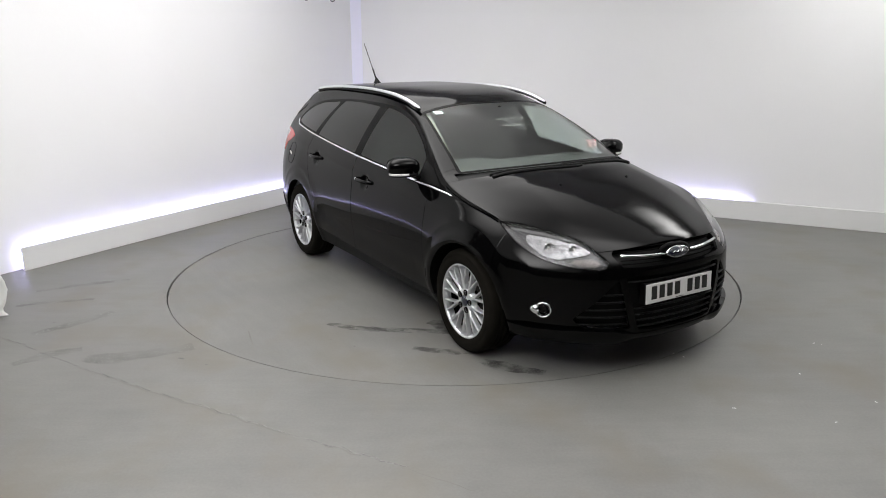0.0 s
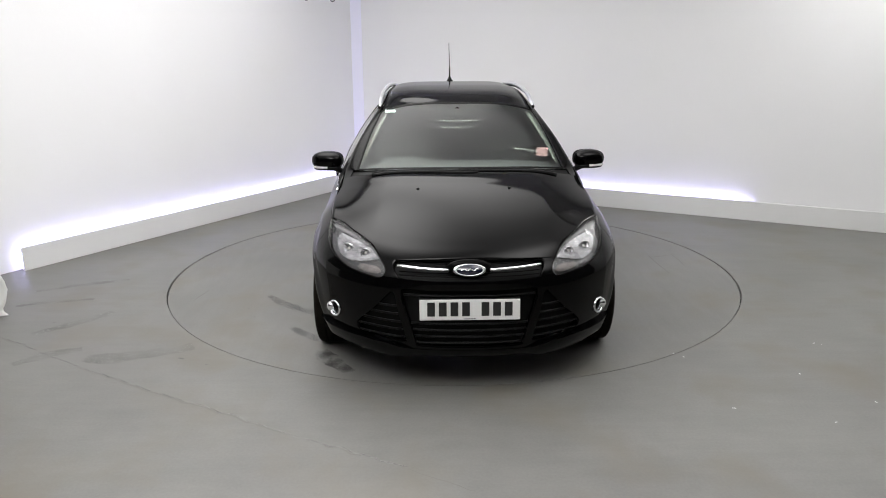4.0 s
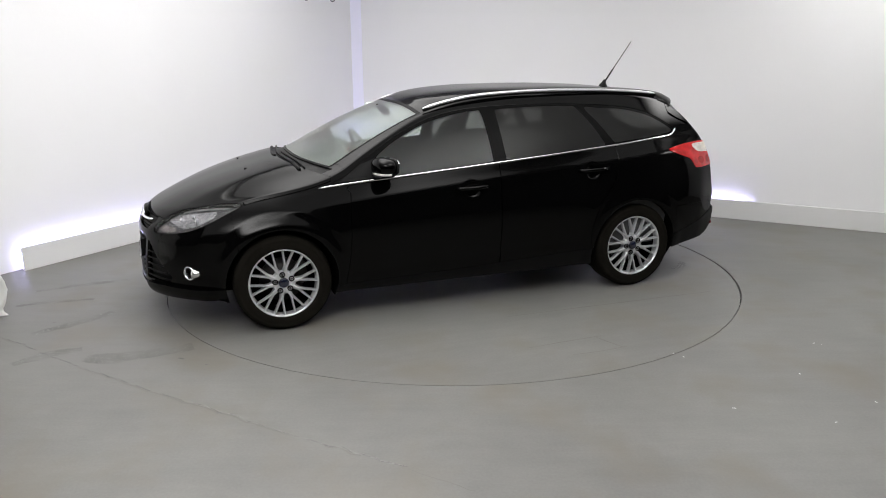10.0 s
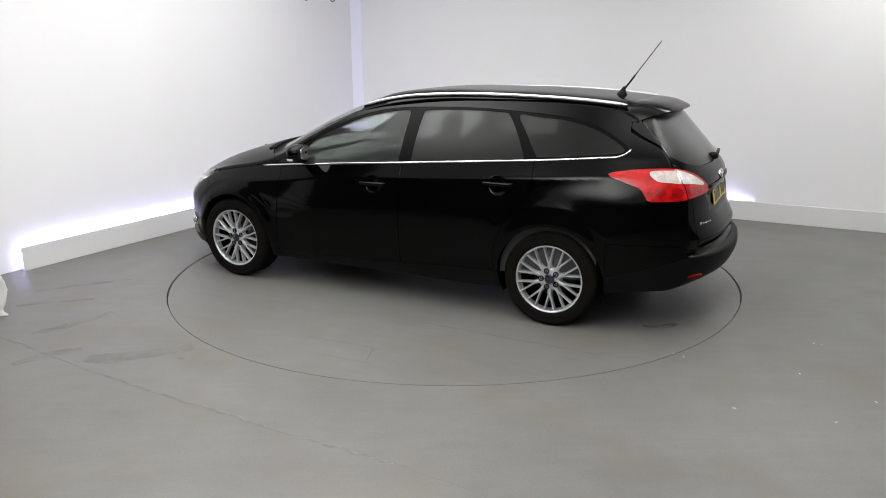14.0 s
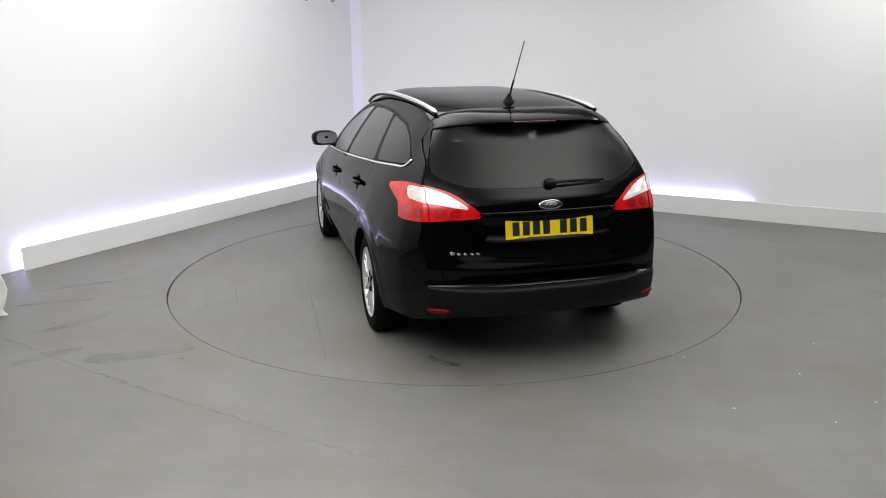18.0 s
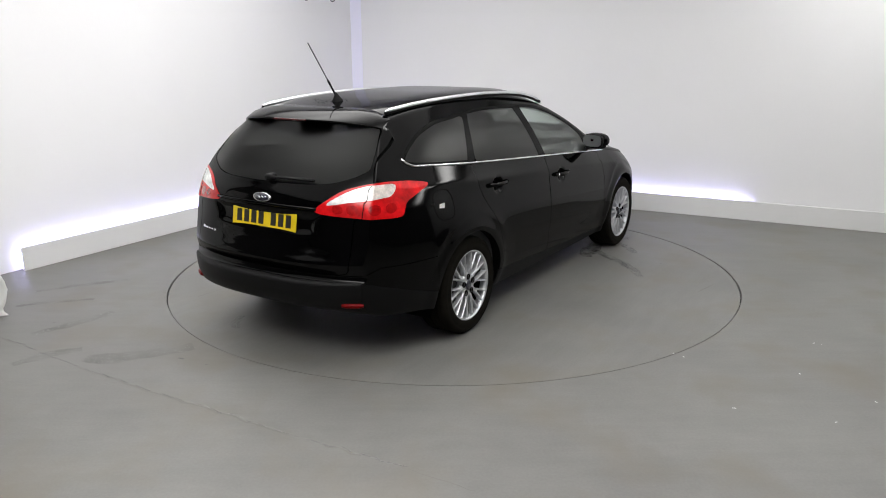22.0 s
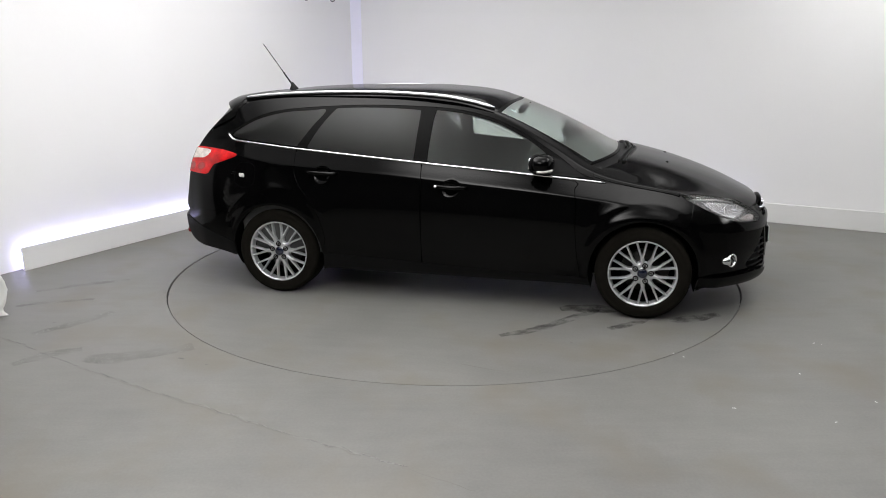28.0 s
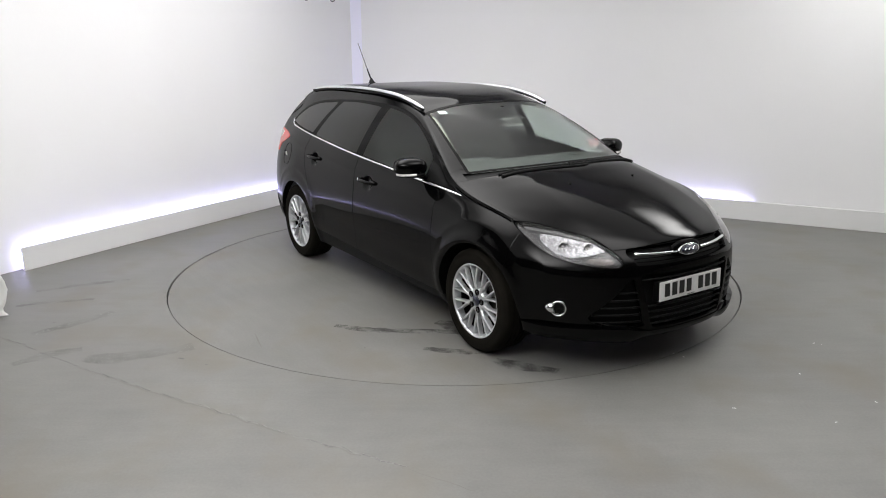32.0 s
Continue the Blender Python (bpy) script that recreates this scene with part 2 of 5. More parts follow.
def build_skirting():
    """A low white board before each wall, with a light strip behind it and one up the corner."""
    t = 0.018
    end_l = 4.72
    for name, start, d, nrm, length in (("skirting_board", CORNER, D_LEFT, N_LEFT, end_l), ("skirting_board", CORNER, D_RIGHT, N_RIGHT, 8.9)):
        a, b = start - d * 0.0, start + d * length
        ob = new(name, wall_mesh(name, a, b, -nrm, M_SKIRT, t, 0.0, 0.2))
        tagged(ob, label="low white skirting board standing just off the wall", category="skirting board", kind="structure")
        bev = ob.modifiers.new("edge", "BEVEL")
        bev.width, bev.segments = 0.003, 2
    for d, nrm, length, s0 in ((D_LEFT, N_LEFT, end_l - 0.02, 0.1), (D_RIGHT, N_RIGHT, 4.86, 0.1)):
        a = CORNER + d * s0 - nrm * (t + 0.012)
        ob = new("light_strip", wall_mesh("light_strip", a, CORNER + d * length - nrm * (t + 0.012), -nrm, M_STRIP, 0.012, 0.165, 0.178))
        tagged(ob, label="cool white light strip hidden behind the skirting", category="light strip", group="light strips")
        # a ledge carries it
        ob = new("strip_ledge", wall_mesh("strip_ledge", a + nrm * 0.011, CORNER + d * length - nrm * (t + 0.001), -nrm, M_SKIRT, GAP - t - 0.004, 0.150, 0.164))
        tagged(ob, label="white ledge between skirting board and wall", category="ledge", kind="structure")
    e = CORNER + D_LEFT * (end_l - 0.012) - N_LEFT * (t + 0.002)
    ob = new("light_strip", wall_mesh("light_strip", e, e + D_LEFT * 0.010, -N_LEFT, M_STRIP, 0.012, 0.02, 0.15))
    tagged(ob, label="short upright light strip at the skirting's end", category="light strip", group="light strips")
    a, b = KINK + D_LEFT * 0.10 + N_LEFT * 0.004, KINK + D_RIGHT * 0.10 + N_RIGHT * 0.004
    ob = new("light_strip", wall_mesh("light_strip", a, b, (KINK - (a + b) / 2).normalized(), M_CORNER, 0.006, 0.0, HIGH - 0.02))
    tagged(ob, label="upright cool light strip in the wall corner", category="light strip", group="light strips")


M_CORNER = glow_mat("corner_light_strip", (0.78, 0.78, 0.92), 0.05)


def ceiling_panel(x, y, wx, wy, material, turn=0.0, z=HIGH):
    e = new("ceiling_light")
    e.matrix_basis = pose(x, y, z - 0.06, 0, 0, turn)
    bm = bmesh.new()
    for sx, sy, ox, oy in ((wx + 0.01, 0.005, 0, wy / 2 + 0.0025), (wx + 0.01, 0.005, 0, -wy / 2 - 0.0025), (0.005, wy, wx / 2 + 0.0025, 0), (0.005, wy, -wx / 2 - 0.0025, 0)):
        add_box(bm, (sx, sy, 0.05), pose(ox, oy, 0.035))
    part("frame", bm_mesh("frame", bm, M_SKIRT), e)
    part("diffuser", box_mesh("diffuser", (wx - 0.004, wy - 0.004, 0.02), material, pose(0, 0, 0.03), bevel=0), e)
    return tagged(e, label="unseen glowing ceiling panel, added to light the studio", category="ceiling light", group="ceiling lights")


build_room()
build_skirting()
# unseen fill panels out of view, added to brighten the walls
WALL_FILLS = [(-3.65, 0.68, 2.6, 1.12, 60.0), (3.75, 0.45, 2.8, 1.12, -27.7), (6.7, -1.1, 2.8, 1.12, -27.7)]
# ---- the car's skin: one smooth surface, cut into panels along drawn lines ----
# car space: x ahead, y to its left, z up; the origin lies on the ground midway between the axles
def curve(xs, ys):
    """A smooth, never overshooting curve through points with rising xs."""
    xs, ys = np.asarray(xs, float), np.asarray(ys, float)
    h, d = np.diff(xs), np.diff(ys) / np.diff(xs)
    m = np.zeros_like(ys)
    m[0], m[-1] = d[0], d[-1]
    same = d[1:] * d[:-1] > 0
    w1, w2 = 2 * h[1:] + h[:-1], h[1:] + 2 * h[:-1]
    with np.errstate(divide="ignore", invalid="ignore"):
        m[1:-1] = np.where(same, (w1 + w2) / (w1 / d[:-1] + w2 / d[1:]), 0)

    def f(x):
        x = np.clip(np.asarray(x, float), xs[0], xs[-1])
        i = np.clip(np.searchsorted(xs, x) - 1, 0, len(xs) - 2)
        t = (x - xs[i]) / h[i]
        return (ys[i] * (1 + 2 * t) * (1 - t) ** 2 + h[i] * m[i] * t * (1 - t) ** 2 + ys[i + 1] * t * t * (3 - 2 * t) + h[i] * m[i + 1] * t * t * (t - 1))
    return f


def spline(pts, per=12, closed=True):
    """Points on a rounded outline through a few corners."""
    p = np.asarray(pts, float)
    n = len(p)
    out = []
    for i in range(n if closed else n - 1):
        a, b = p[i], p[(i + 1) % n]
        z = p[i - 1] if (closed or i) else a
        c = p[(i + 2) % n] if (closed or i < n - 2) else b
        for k in range(per):
            t = k / per
            out.append(0.5 * (2 * a + (b - z) * t + (2 * z - 5 * a + 4 * b - c) * t * t + (3 * a - z - 3 * b + c) * t ** 3))
    if not closed:
        out.append(p[-1])
    return np.array(out)


def inside(poly):
    """Signed distance to a closed outline, negative within."""
    poly = np.asarray(poly, float)

    def f(u, v):
        best, odd = np.full(len(u), 1e9), np.zeros(len(u), bool)
        for a, b in zip(poly, np.roll(poly, -1, 0)):
            e = b - a
            t = np.clip(((u - a[0]) * e[0] + (v - a[1]) * e[1]) / (e @ e + 1e-12), 0, 1)
            best = np.minimum(best, (u - a[0] - t * e[0]) ** 2 + (v - a[1] - t * e[1]) ** 2)
            if a[1] != b[1]:
                odd ^= ((a[1] > v) != (b[1] > v)) & (u < (b[0] - a[0]) * (v - a[1]) / (b[1] - a[1]) + a[0])
        return np.sqrt(best) * np.where(odd, -1, 1)
    return f


# half-width at the widest height, and at the belt; height of the belt
WIDE = curve([-2.40, -2.20, -2.10, -1.95, -1.70, -1.32, -0.9, 0.0, 0.9, 1.32, 1.52, 1.70, 1.86, 2.0, 2.2], [0.55, 0.668, 0.732, 0.812, 0.873, 0.904, 0.905, 0.908, 0.906, 0.904, 0.885, 0.845, 0.765, 0.64, 0.30])
BELT_Z = curve([-2.3, -1.95, -1.745, -1.17, -0.22, 1.05, 1.30, 1.57, 1.75, 1.90], [1.10, 1.115, 1.115, 1.078, 1.012, 0.908, 0.878, 0.825, 0.76, 0.66])
BELT_Y = curve([-2.3, -2.07, -1.745, -1.50, -1.17, -0.22, 0.5, 1.05, 1.30, 1.57, 1.75, 1.90], [0.56, 0.650, 0.705, 0.745, 0.782, 0.836, 0.826, 0.795, 0.792, 0.775, 0.735, 0.66])


HANDLES = ((0.005, 0.853), (-0.950, 0.917))


def side_y(x, z, bowls=True):
    """Half-width of the car's side at a place in side view."""
    w, zb, yb = WIDE(x), BELT_Z(x), BELT_Y(x)
    t = np.clip((z - 0.60) / (zb - 0.60), 0, 1)
    y = w - (w - yb) * t ** 2.1
    y = y - 0.085 * np.clip((0.50 - z) / 0.32, 0, 1.2) ** 2.0
    dz = np.clip(z - zb, 0, 1)
    y = y - dz * 0.50 - dz * dz * 0.52
    # shoulder crease that climbs from the front wing to the tail lamp
    for lift, amp, wide in ((0.105, 0.012, 0.05),):
        k = np.abs(z - (zb - lift)) / wide
        y = y + amp * np.exp(-k ** 1.25) * np.clip((1.45 - x) / 0.3, 0, 1) * np.clip((x + 1.9) / 0.3, 0, 1)
    # hollows behind the door handles
    if bowls:
        for hx, hz in HANDLES:
            r = np.hypot(x - hx, (z - hz + 0.004) * 1.15) / 0.062
            y = y - 0.020 * np.clip(1 - r * r, 0, 1) ** 0.8
    # hollow above the sill
    k = (z - (0.40 + 0.05 * np.clip(0.6 - x, 0, 2))) / 0.07
    y = y - 0.012 * np.exp(-k * k) * np.clip((0.95 - x) / 0.2, 0, 1) * np.clip((x + 0.95) / 0.2, 0, 1)
    # flared wheel arches
    for ax in (1.324, -1.324):
        r = np.hypot(x - ax, z - 0.315)
        y = y + (0.016 if ax > 0 else 0.009) * np.exp(-((r - 0.385) / 0.05) ** 2) * (z > 0.1)
        y = y + 0.006 * np.exp(-(np.abs(r - 0.48) / 0.040) ** 1.3) * np.clip((z - 0.5) / 0.15, 0, 1)
    return y


# rows from the front lip over the car to the rear lip: centre line x, z; edge line x, z; roundness across
FRONT = [(2.04, 0.208, 1.70, 0.235, 2.6), (2.155, 0.217, 1.79, 0.245, 2.6), (2.198, 0.27, 1.845, 0.305, 2.6), (2.200, 0.42, 1.865, 0.44, 2.6), (2.192, 0.55, 1.845, 0.58, 2.6), (2.190, 0.625, 1.79, 0.69, 2.6),
         (2.152, 0.69, 1.70, 0.775, 2.5), (2.10, 0.742, 1.605, 0.828, 2.5), (2.00, 0.796, 1.50, 0.862, 2.6), (1.80, 0.884, 1.37, 0.888, 2.8), (1.57, 0.962, 1.22, 0.912, 3.0), (1.40, 1.008, 1.09, 0.938, 3.2), (1.25, 1.043, 0.985, 0.968, 3.2)]
TOP = [(1.13, 1.055, 0.90, 1.005, 3.0), (0.92, 1.157, 0.70, 1.124, 2.8), (0.70, 1.266, 0.50, 1.232, 2.8), (0.50, 1.350, 0.30, 1.322, 2.9), (0.33, 1.412, 0.13, 1.374, 3.0), (0.17, 1.456, -0.05, 1.412, 4.0),
       (-0.05, 1.484, -0.26, 1.436, 5.0), (-0.40, 1.499, -0.52, 1.444, 6.0), (-0.86, 1.498, -0.90, 1.444, 6.0), (-1.33, 1.480, -1.34, 1.428, 6.0), (-1.70, 1.446, -1.66, 1.390, 5.5)]
REAR = [(-1.86, 1.424, -1.79, 1.340, 3.4), (-1.89, 1.370, -1.86, 1.285, 3.2), (-1.97, 1.270, -1.925, 1.215, 3.0), (-2.09, 1.140, -1.995, 1.125, 2.9), (-2.185, 1.030, -2.05, 1.030, 2.8), (-2.225, 0.965, -2.085, 0.95, 2.8), (-2.240, 0.87, -2.115, 0.86, 2.8), (-2.258, 0.74, -2.137, 0.74, 2.8), (-2.290, 0.665, -2.158, 0.665, 2.8),
        (-2.312, 0.618, -2.168, 0.618, 2.8), (-2.288, 0.560, -2.150, 0.562, 2.8), (-2.302, 0.530, -2.158, 0.533, 2.8), (-2.348, 0.512, -2.186, 0.512, 2.8), (-2.354, 0.455, -2.178, 0.43, 2.8), (-2.338, 0.40, -2.145, 0.36, 2.8), (-2.29, 0.362, -2.09, 0.322, 2.6), (-2.15, 0.335, -2.02, 0.305, 2.6)]
ROWS = FRONT + TOP + REAR
NS, NW, NV = 640, 50, 92


def skin_half():
    """Verts (x y z s w) and triangles of the left half. w runs from 0 at the centre line to 1 at the edge line, then to 2 at the sill."""
    rows = np.array(ROWS)
    k = np.arange(len(rows), dtype=float)
    cs = [curve(k, rows[:, i]) for i in range(5)]
    fine = np.linspace(0, len(rows) - 1, 4000)
    c = np.stack([cs[0](fine), cs[1](fine)], 1)
    arc = np.r_[0, np.cumsum(np.hypot(*np.diff(c, axis=0).T))]
    s = np.interp(np.linspace(0, arc[-1], NS), arc, fine)
    xc, zc, xg, zg, p = (f(s) for f in cs)
    yg = side_y(xg, zg)
    w = (np.linspace(0, 1, NW) ** 0.9)[None, :]
    x = xc[:, None] + (xg - xc)[:, None] * w ** p[:, None]
    z = zc[:, None] + (zg - zc)[:, None] * w ** (p + 0.2)[:, None]
    y = yg[:, None] * w
    # pressed ridges of the bonnet
    bon = np.exp(-((s - 9.6) / 2.2) ** 2)[:, None]
    z = z + 0.0065 * bon * np.exp(-(np.abs(w - 0.62 + 0.012 * (s - 9)[:, None]) / 0.11) ** 1.5)
    # sill end of every column
    xl = curve([0, 7, 9, 11, 24, 26, 29, 39], [1.70, 1.52, 1.40, 1.20, -1.64, -1.72, -1.85, -2.02])(s * 39 / (len(rows) - 1))
    zl = curve([-2.1, -1.69, -1.60, 1.60, 1.72], [0.315, 0.265, 0.20, 0.20, 0.235])(xl)
    v = np.linspace(0, 1, NV)[None, 1:]
    sx = xg[:, None] + (xl - xg)[:, None] * v
    sz = zg[:, None] + (zl - zg)[:, None] * v
    sy = side_y(sx, sz)
    X, Y, Z = np.hstack([x, sx]), np.hstack([y, sy]), np.hstack([z, sz])
    W = np.hstack([np.repeat(w, NS, 0), 1 + np.repeat(v, NS, 0)])
    S = np.repeat(s[:, None], X.shape[1], 1)
    V = np.stack([X, Y, Z, S, W], -1).reshape(-1, 5)
    cols = X.shape[1]
    i, j = np.meshgrid(np.arange(NS - 1), np.arange(cols - 1), indexing="ij")
    a = (i * cols + j).ravel()
    b, d = a + 1, a + cols
    e = d + 1
    F = np.vstack([np.stack([a, d, e], 1), np.stack([a, e, b], 1)])
    # normals, with the mirror half at the centre line
    fn = np.cross(V[F[:, 1], :3] - V[F[:, 0], :3], V[F[:, 2], :3] - V[F[:, 0], :3])
    N = np.zeros((len(V), 3))
    for q in range(3):
        np.add.at(N, F[:, q], fn)
    N[W.ravel() == 0, 1] = 0
    N /= np.linalg.norm(N, axis=1)[:, None] + 1e-12
    mid = (NS // 2) * cols
    if N[mid, 2] < 0:
        N, F = -N, F[:, ::-1]
    return np.hstack([V, N]), F


def compact(V, F):
    used = np.unique(F)
    to = np.full(len(V), -1)
    to[used] = np.arange(len(used))
    return V[used], to[F]


def cut(M, f):
    """Splits a mesh along f = 0: the part where f < 0, and the rest."""
    V, F = M
    if not len(F):
        return (V, F), (V, F)
    f = np.where(np.abs(f) < 1e-7, 1e-7, f)
    neg = f < 0
    cnt = neg[F].sum(1)
    outs = [[F[cnt == 3]], [F[cnt == 0]]]
    extra, base = [], len(V)
    for lone_neg, sel in ((True, cnt == 1), (False, cnt == 2)):
        T = F[sel]
        if not len(T):
            continue
        lone = (neg[T] == lone_neg).argmax(1)
        r = np.arange(len(T))
        a, b, c = T[r, lone], T[r, (lone + 1) % 3], T[r, (lone + 2) % 3]
        idx = []
        for p, q in ((a, b), (a, c)):
            lo, hi = np.minimum(p, q), np.maximum(p, q)
            t = (f[lo] / (f[lo] - f[hi]))[:, None]
            extra.append(V[lo] + (V[hi] - V[lo]) * t)
            idx.append(base + np.arange(len(lo)))
            base += len(lo)
        ab, ac = idx
        one, two = (0, 1) if lone_neg else (1, 0)
        outs[one].append(np.stack([a, ab, ac], 1))
        outs[two] += [np.stack([ab, b, c], 1), np.stack([ab, c, ac], 1)]
    if extra:
        V = np.vstack([V] + extra)
    res = []
    for o in outs:
        Fo = np.vstack(o) if o else np.zeros((0, 3), int)
        if not len(Fo):
            res.append((V[:0], Fo.astype(int)))
            continue
        Vo, Fo = compact(V, Fo)
        # weld twin points on the cut
        key = np.round(Vo[:, :3] / 2e-5).astype(np.int64)
        _, first, inv = np.unique(key, axis=0, return_index=True, return_inverse=True)
        inv = inv.ravel()
        Vo, Fo = Vo[first], inv[Fo]
        Fo = Fo[(Fo[:, 0] != Fo[:, 1]) & (Fo[:, 1] != Fo[:, 2]) & (Fo[:, 0] != Fo[:, 2])]
        res.append((Vo, Fo))
    return res[0], res[1]


def mirrored(M):
    V, F = M
    V = V.copy()
    V[:, 1] *= -1
    V[:, 6] *= -1
    return V, F[:, ::-1].copy()


def joined(*Ms):
    Vs, Fs, n = [], [], 0
    for V, F in Ms:
        Vs.append(V)
        Fs.append(F + n)
        n += len(V)
    V, F = np.vstack(Vs), np.vstack(Fs)
    key = np.round(V[:, :3] / 2e-5).astype(np.int64)
    _, first, inv = np.unique(key, axis=0, return_index=True, return_inverse=True)
    return V[first], inv.ravel()[F]


def panel(name, M, material, offset=0.0, rim=0.010, shape=None):
    """A sheet of the skin as a mesh with folded edges, lifted by offset along the skin's normals."""
    V, F = M
    P, N = V[:, :3].copy(), V[:, 5:8]
    if shape is not None:
        offset = offset + shape(V)
    P = P + N * (np.reshape(offset, (-1, 1)) if np.ndim(offset) else offset)
    nv = len(P)
    faces = F
    normals = N
    if rim:
        e = np.vstack([F[:, [0, 1]], F[:, [1, 2]], F[:, [2, 0]]])
        key = np.sort(e, 1)
        _, first, count = np.unique(key, axis=0, return_index=True, return_counts=True)
        b = e[first[count == 1]]
        b = b[~((np.abs(P[b[:, 0], 1]) < 1e-6) & (np.abs(P[b[:, 1], 1]) < 1e-6))]
        ids = np.unique(b)
        # two rings: a small rounding and the fold
        low = P[ids] - N[ids] * rim
        top = np.zeros(nv, int)
        top[ids] = nv + np.arange(len(ids))
        to = top + len(ids)
        q1 = np.stack([top[b[:, 1]], top[b[:, 0]], to[b[:, 0]]], 1)
        q2 = np.stack([top[b[:, 1]], to[b[:, 0]], to[b[:, 1]]], 1)
        faces = np.vstack([F, q1, q2])
        P = np.vstack([P, P[ids], low])
        normals = np.vstack([N, N[ids], N[ids]])
    me = bpy.data.meshes.new(name)
    me.vertices.add(len(P))
    me.vertices.foreach_set("co", P.ravel())
    me.loops.add(len(faces) * 3)
    me.loops.foreach_set("vertex_index", faces.ravel().astype(np.int32))
    me.polygons.add(len(faces))
    me.polygons.foreach_set("loop_start", np.arange(0, len(faces) * 3, 3, dtype=np.int32))
    me.polygons.foreach_set("use_smooth", np.ones(len(faces), bool))
    me.update(calc_edges=True)
    me.validate()
    me.materials.append(material)
    if shape is None:
        me.normals_split_custom_set_from_vertices([tuple(n) for n in normals])
    return me


def blob(name, size, material, m=None, power=2.6, seg=(20, 14)):
    """A rounded body: a superellipsoid."""
    vs, fs = [], []
    nu, nv = seg
    pw = lambda c: math.copysign(abs(c) ** (2 / power), c)
    for j in range(nv + 1):
        b = math.pi * (j / nv - 0.5)
        for i in range(nu):
            a = 2 * math.pi * i / nu
            p = Vector((size[0] * pw(math.cos(a)) * pw(math.cos(b)), size[1] * pw(math.sin(a)) * pw(math.cos(b)), size[2] * pw(math.sin(b)))) * 0.5
            vs.append(m @ p if m else p)
    for j in range(nv):
        for i in range(nu):
            k = (i + 1) % nu
            fs.append((j * nu + i, j * nu + k, (j + 1) * nu + k, (j + 1) * nu + i))
    return mesh_of(name, vs, fs, material, True)


def lozenge(name, thick, wide, high, material, m, power=3.4, n=40):
    """A flat plate with a rounded outline, facing along x."""
    pw = lambda c: math.copysign(abs(c) ** (2 / power), c)
    vs = [m @ Vector((sx * thick / 2, wide / 2 * pw(math.cos(a)), high / 2 * pw(math.sin(a)))) for sx in (-1, 1) for a in np.linspace(0, 2 * math.pi, n + 1)[:-1]]
    fs = [tuple(range(n))[::-1], tuple(range(n, 2 * n))] + [(i, (i + 1) % n, n + (i + 1) % n, n + i) for i in range(n)]
    return mesh_of(name, vs, fs, material)


# ---- car materials ----
M_PAINT = mat("black_car_paint", (0.0010, 0.0010, 0.0011), 0.25, vary=0.10, scale=2.0, fine=400, coat=0.64, spec=0.0, coat_ior=1.33, coat_rough=0.07)
M_PLASTIC = mat("black_textured_plastic", (0.0035, 0.0035, 0.0037), 0.5, spec=0.14, vary=0.12, scale=6, fine=500, bump=0.0003)
M_GLOSS = mat("satin_black_trim", (0.002, 0.002, 0.002), 0.35, vary=0.08, spec=0.05)
M_SHELL = mat("dark_inner_metal", (0.003, 0.003, 0.003), 0.8, vary=0.15, spec=0.03)
M_CHROME = mat("bright_chrome", (0.86, 0.87, 0.89), 0.09, metal=1.0, vary=0.03)
M_SATIN = mat("satin_aluminium", (0.72, 0.73, 0.75), 0.32, metal=0.9, vary=0.05)
M_ALLOY = mat("silver_alloy_paint", (0.56, 0.57, 0.59), 0.28, metal=0.55, vary=0.08, scale=9, fine=200, coat=0.4)
M_TYRE = mat("black_tyre_rubber", (0.0085, 0.0076, 0.0060), 0.9, spec=0.05, vary=0.25, scale=14, fine=150, bump=0.0015)
M_DISC = mat("grey_brake_steel", (0.055, 0.052, 0.05), 0.45, metal=0.8, vary=0.2, scale=20)
M_CLEAR = glass_mat("clear_green_glass", (0.74, 0.80, 0.76), 1.38)
M_LAMPCOVER = glass_mat("clear_lamp_cover", (0.95, 0.95, 0.96), 1.40, 0.0)
M_PRIVACY = glass_mat("dark_privacy_glass", (0.22, 0.223, 0.22), 1.37)
M_RED = mat("red_lamp_lens", (0.50, 0.004, 0.006), 0.35, vary=0.55, scale=16, fine=70, bump=0.0015, coat=0.9, spec=0.1, coat_rough=0.03)
M_CELL = mat("deep_red_lens_cell", (0.34, 0.003, 0.004), 0.2, vary=0.4, scale=40, fine=120, bump=0.001, coat=0.9, coat_rough=0.03)
M_BRAKE = mat("unlit_brake_lamp_lens", (0.05, 0.002, 0.003), 0.3, vary=0.2, coat=0.5)
M_REARREF = mat("deep_red_bumper_reflector", (0.13, 0.002, 0.003), 0.45, vary=0.3, scale=60, fine=200, bump=0.001, spec=0.1)
M_WHITELENS = mat("white_lamp_lens", (0.66, 0.64, 0.62), 0.10, vary=0.45, scale=22, fine=120, bump=0.003, coat=0.8)
M_PALEAMBER = mat("pale_amber_lens", (0.66, 0.60, 0.56), 0.10, vary=0.35, scale=30, fine=120, bump=0.002, coat=0.8)
M_REFLECTOR = mat("faceted_lamp_reflector", (0.34, 0.34, 0.35), 0.22, metal=0.8, vary=0.5, scale=24, fine=45, bump=0.010)
M_DULL = mat("dull_lamp_reflector", (0.10, 0.10, 0.102), 0.35, metal=0.5, vary=0.3, scale=30)
M_TURN = mat("pale_turn_lamp_lens", (0.17, 0.155, 0.15), 0.25, metal=0.3, vary=0.4, scale=26, fine=70, bump=0.006)
M_HOUSING = mat("dark_grey_lamp_housing", (0.05, 0.05, 0.052), 0.25, vary=0.2, scale=12, coat=0.3)
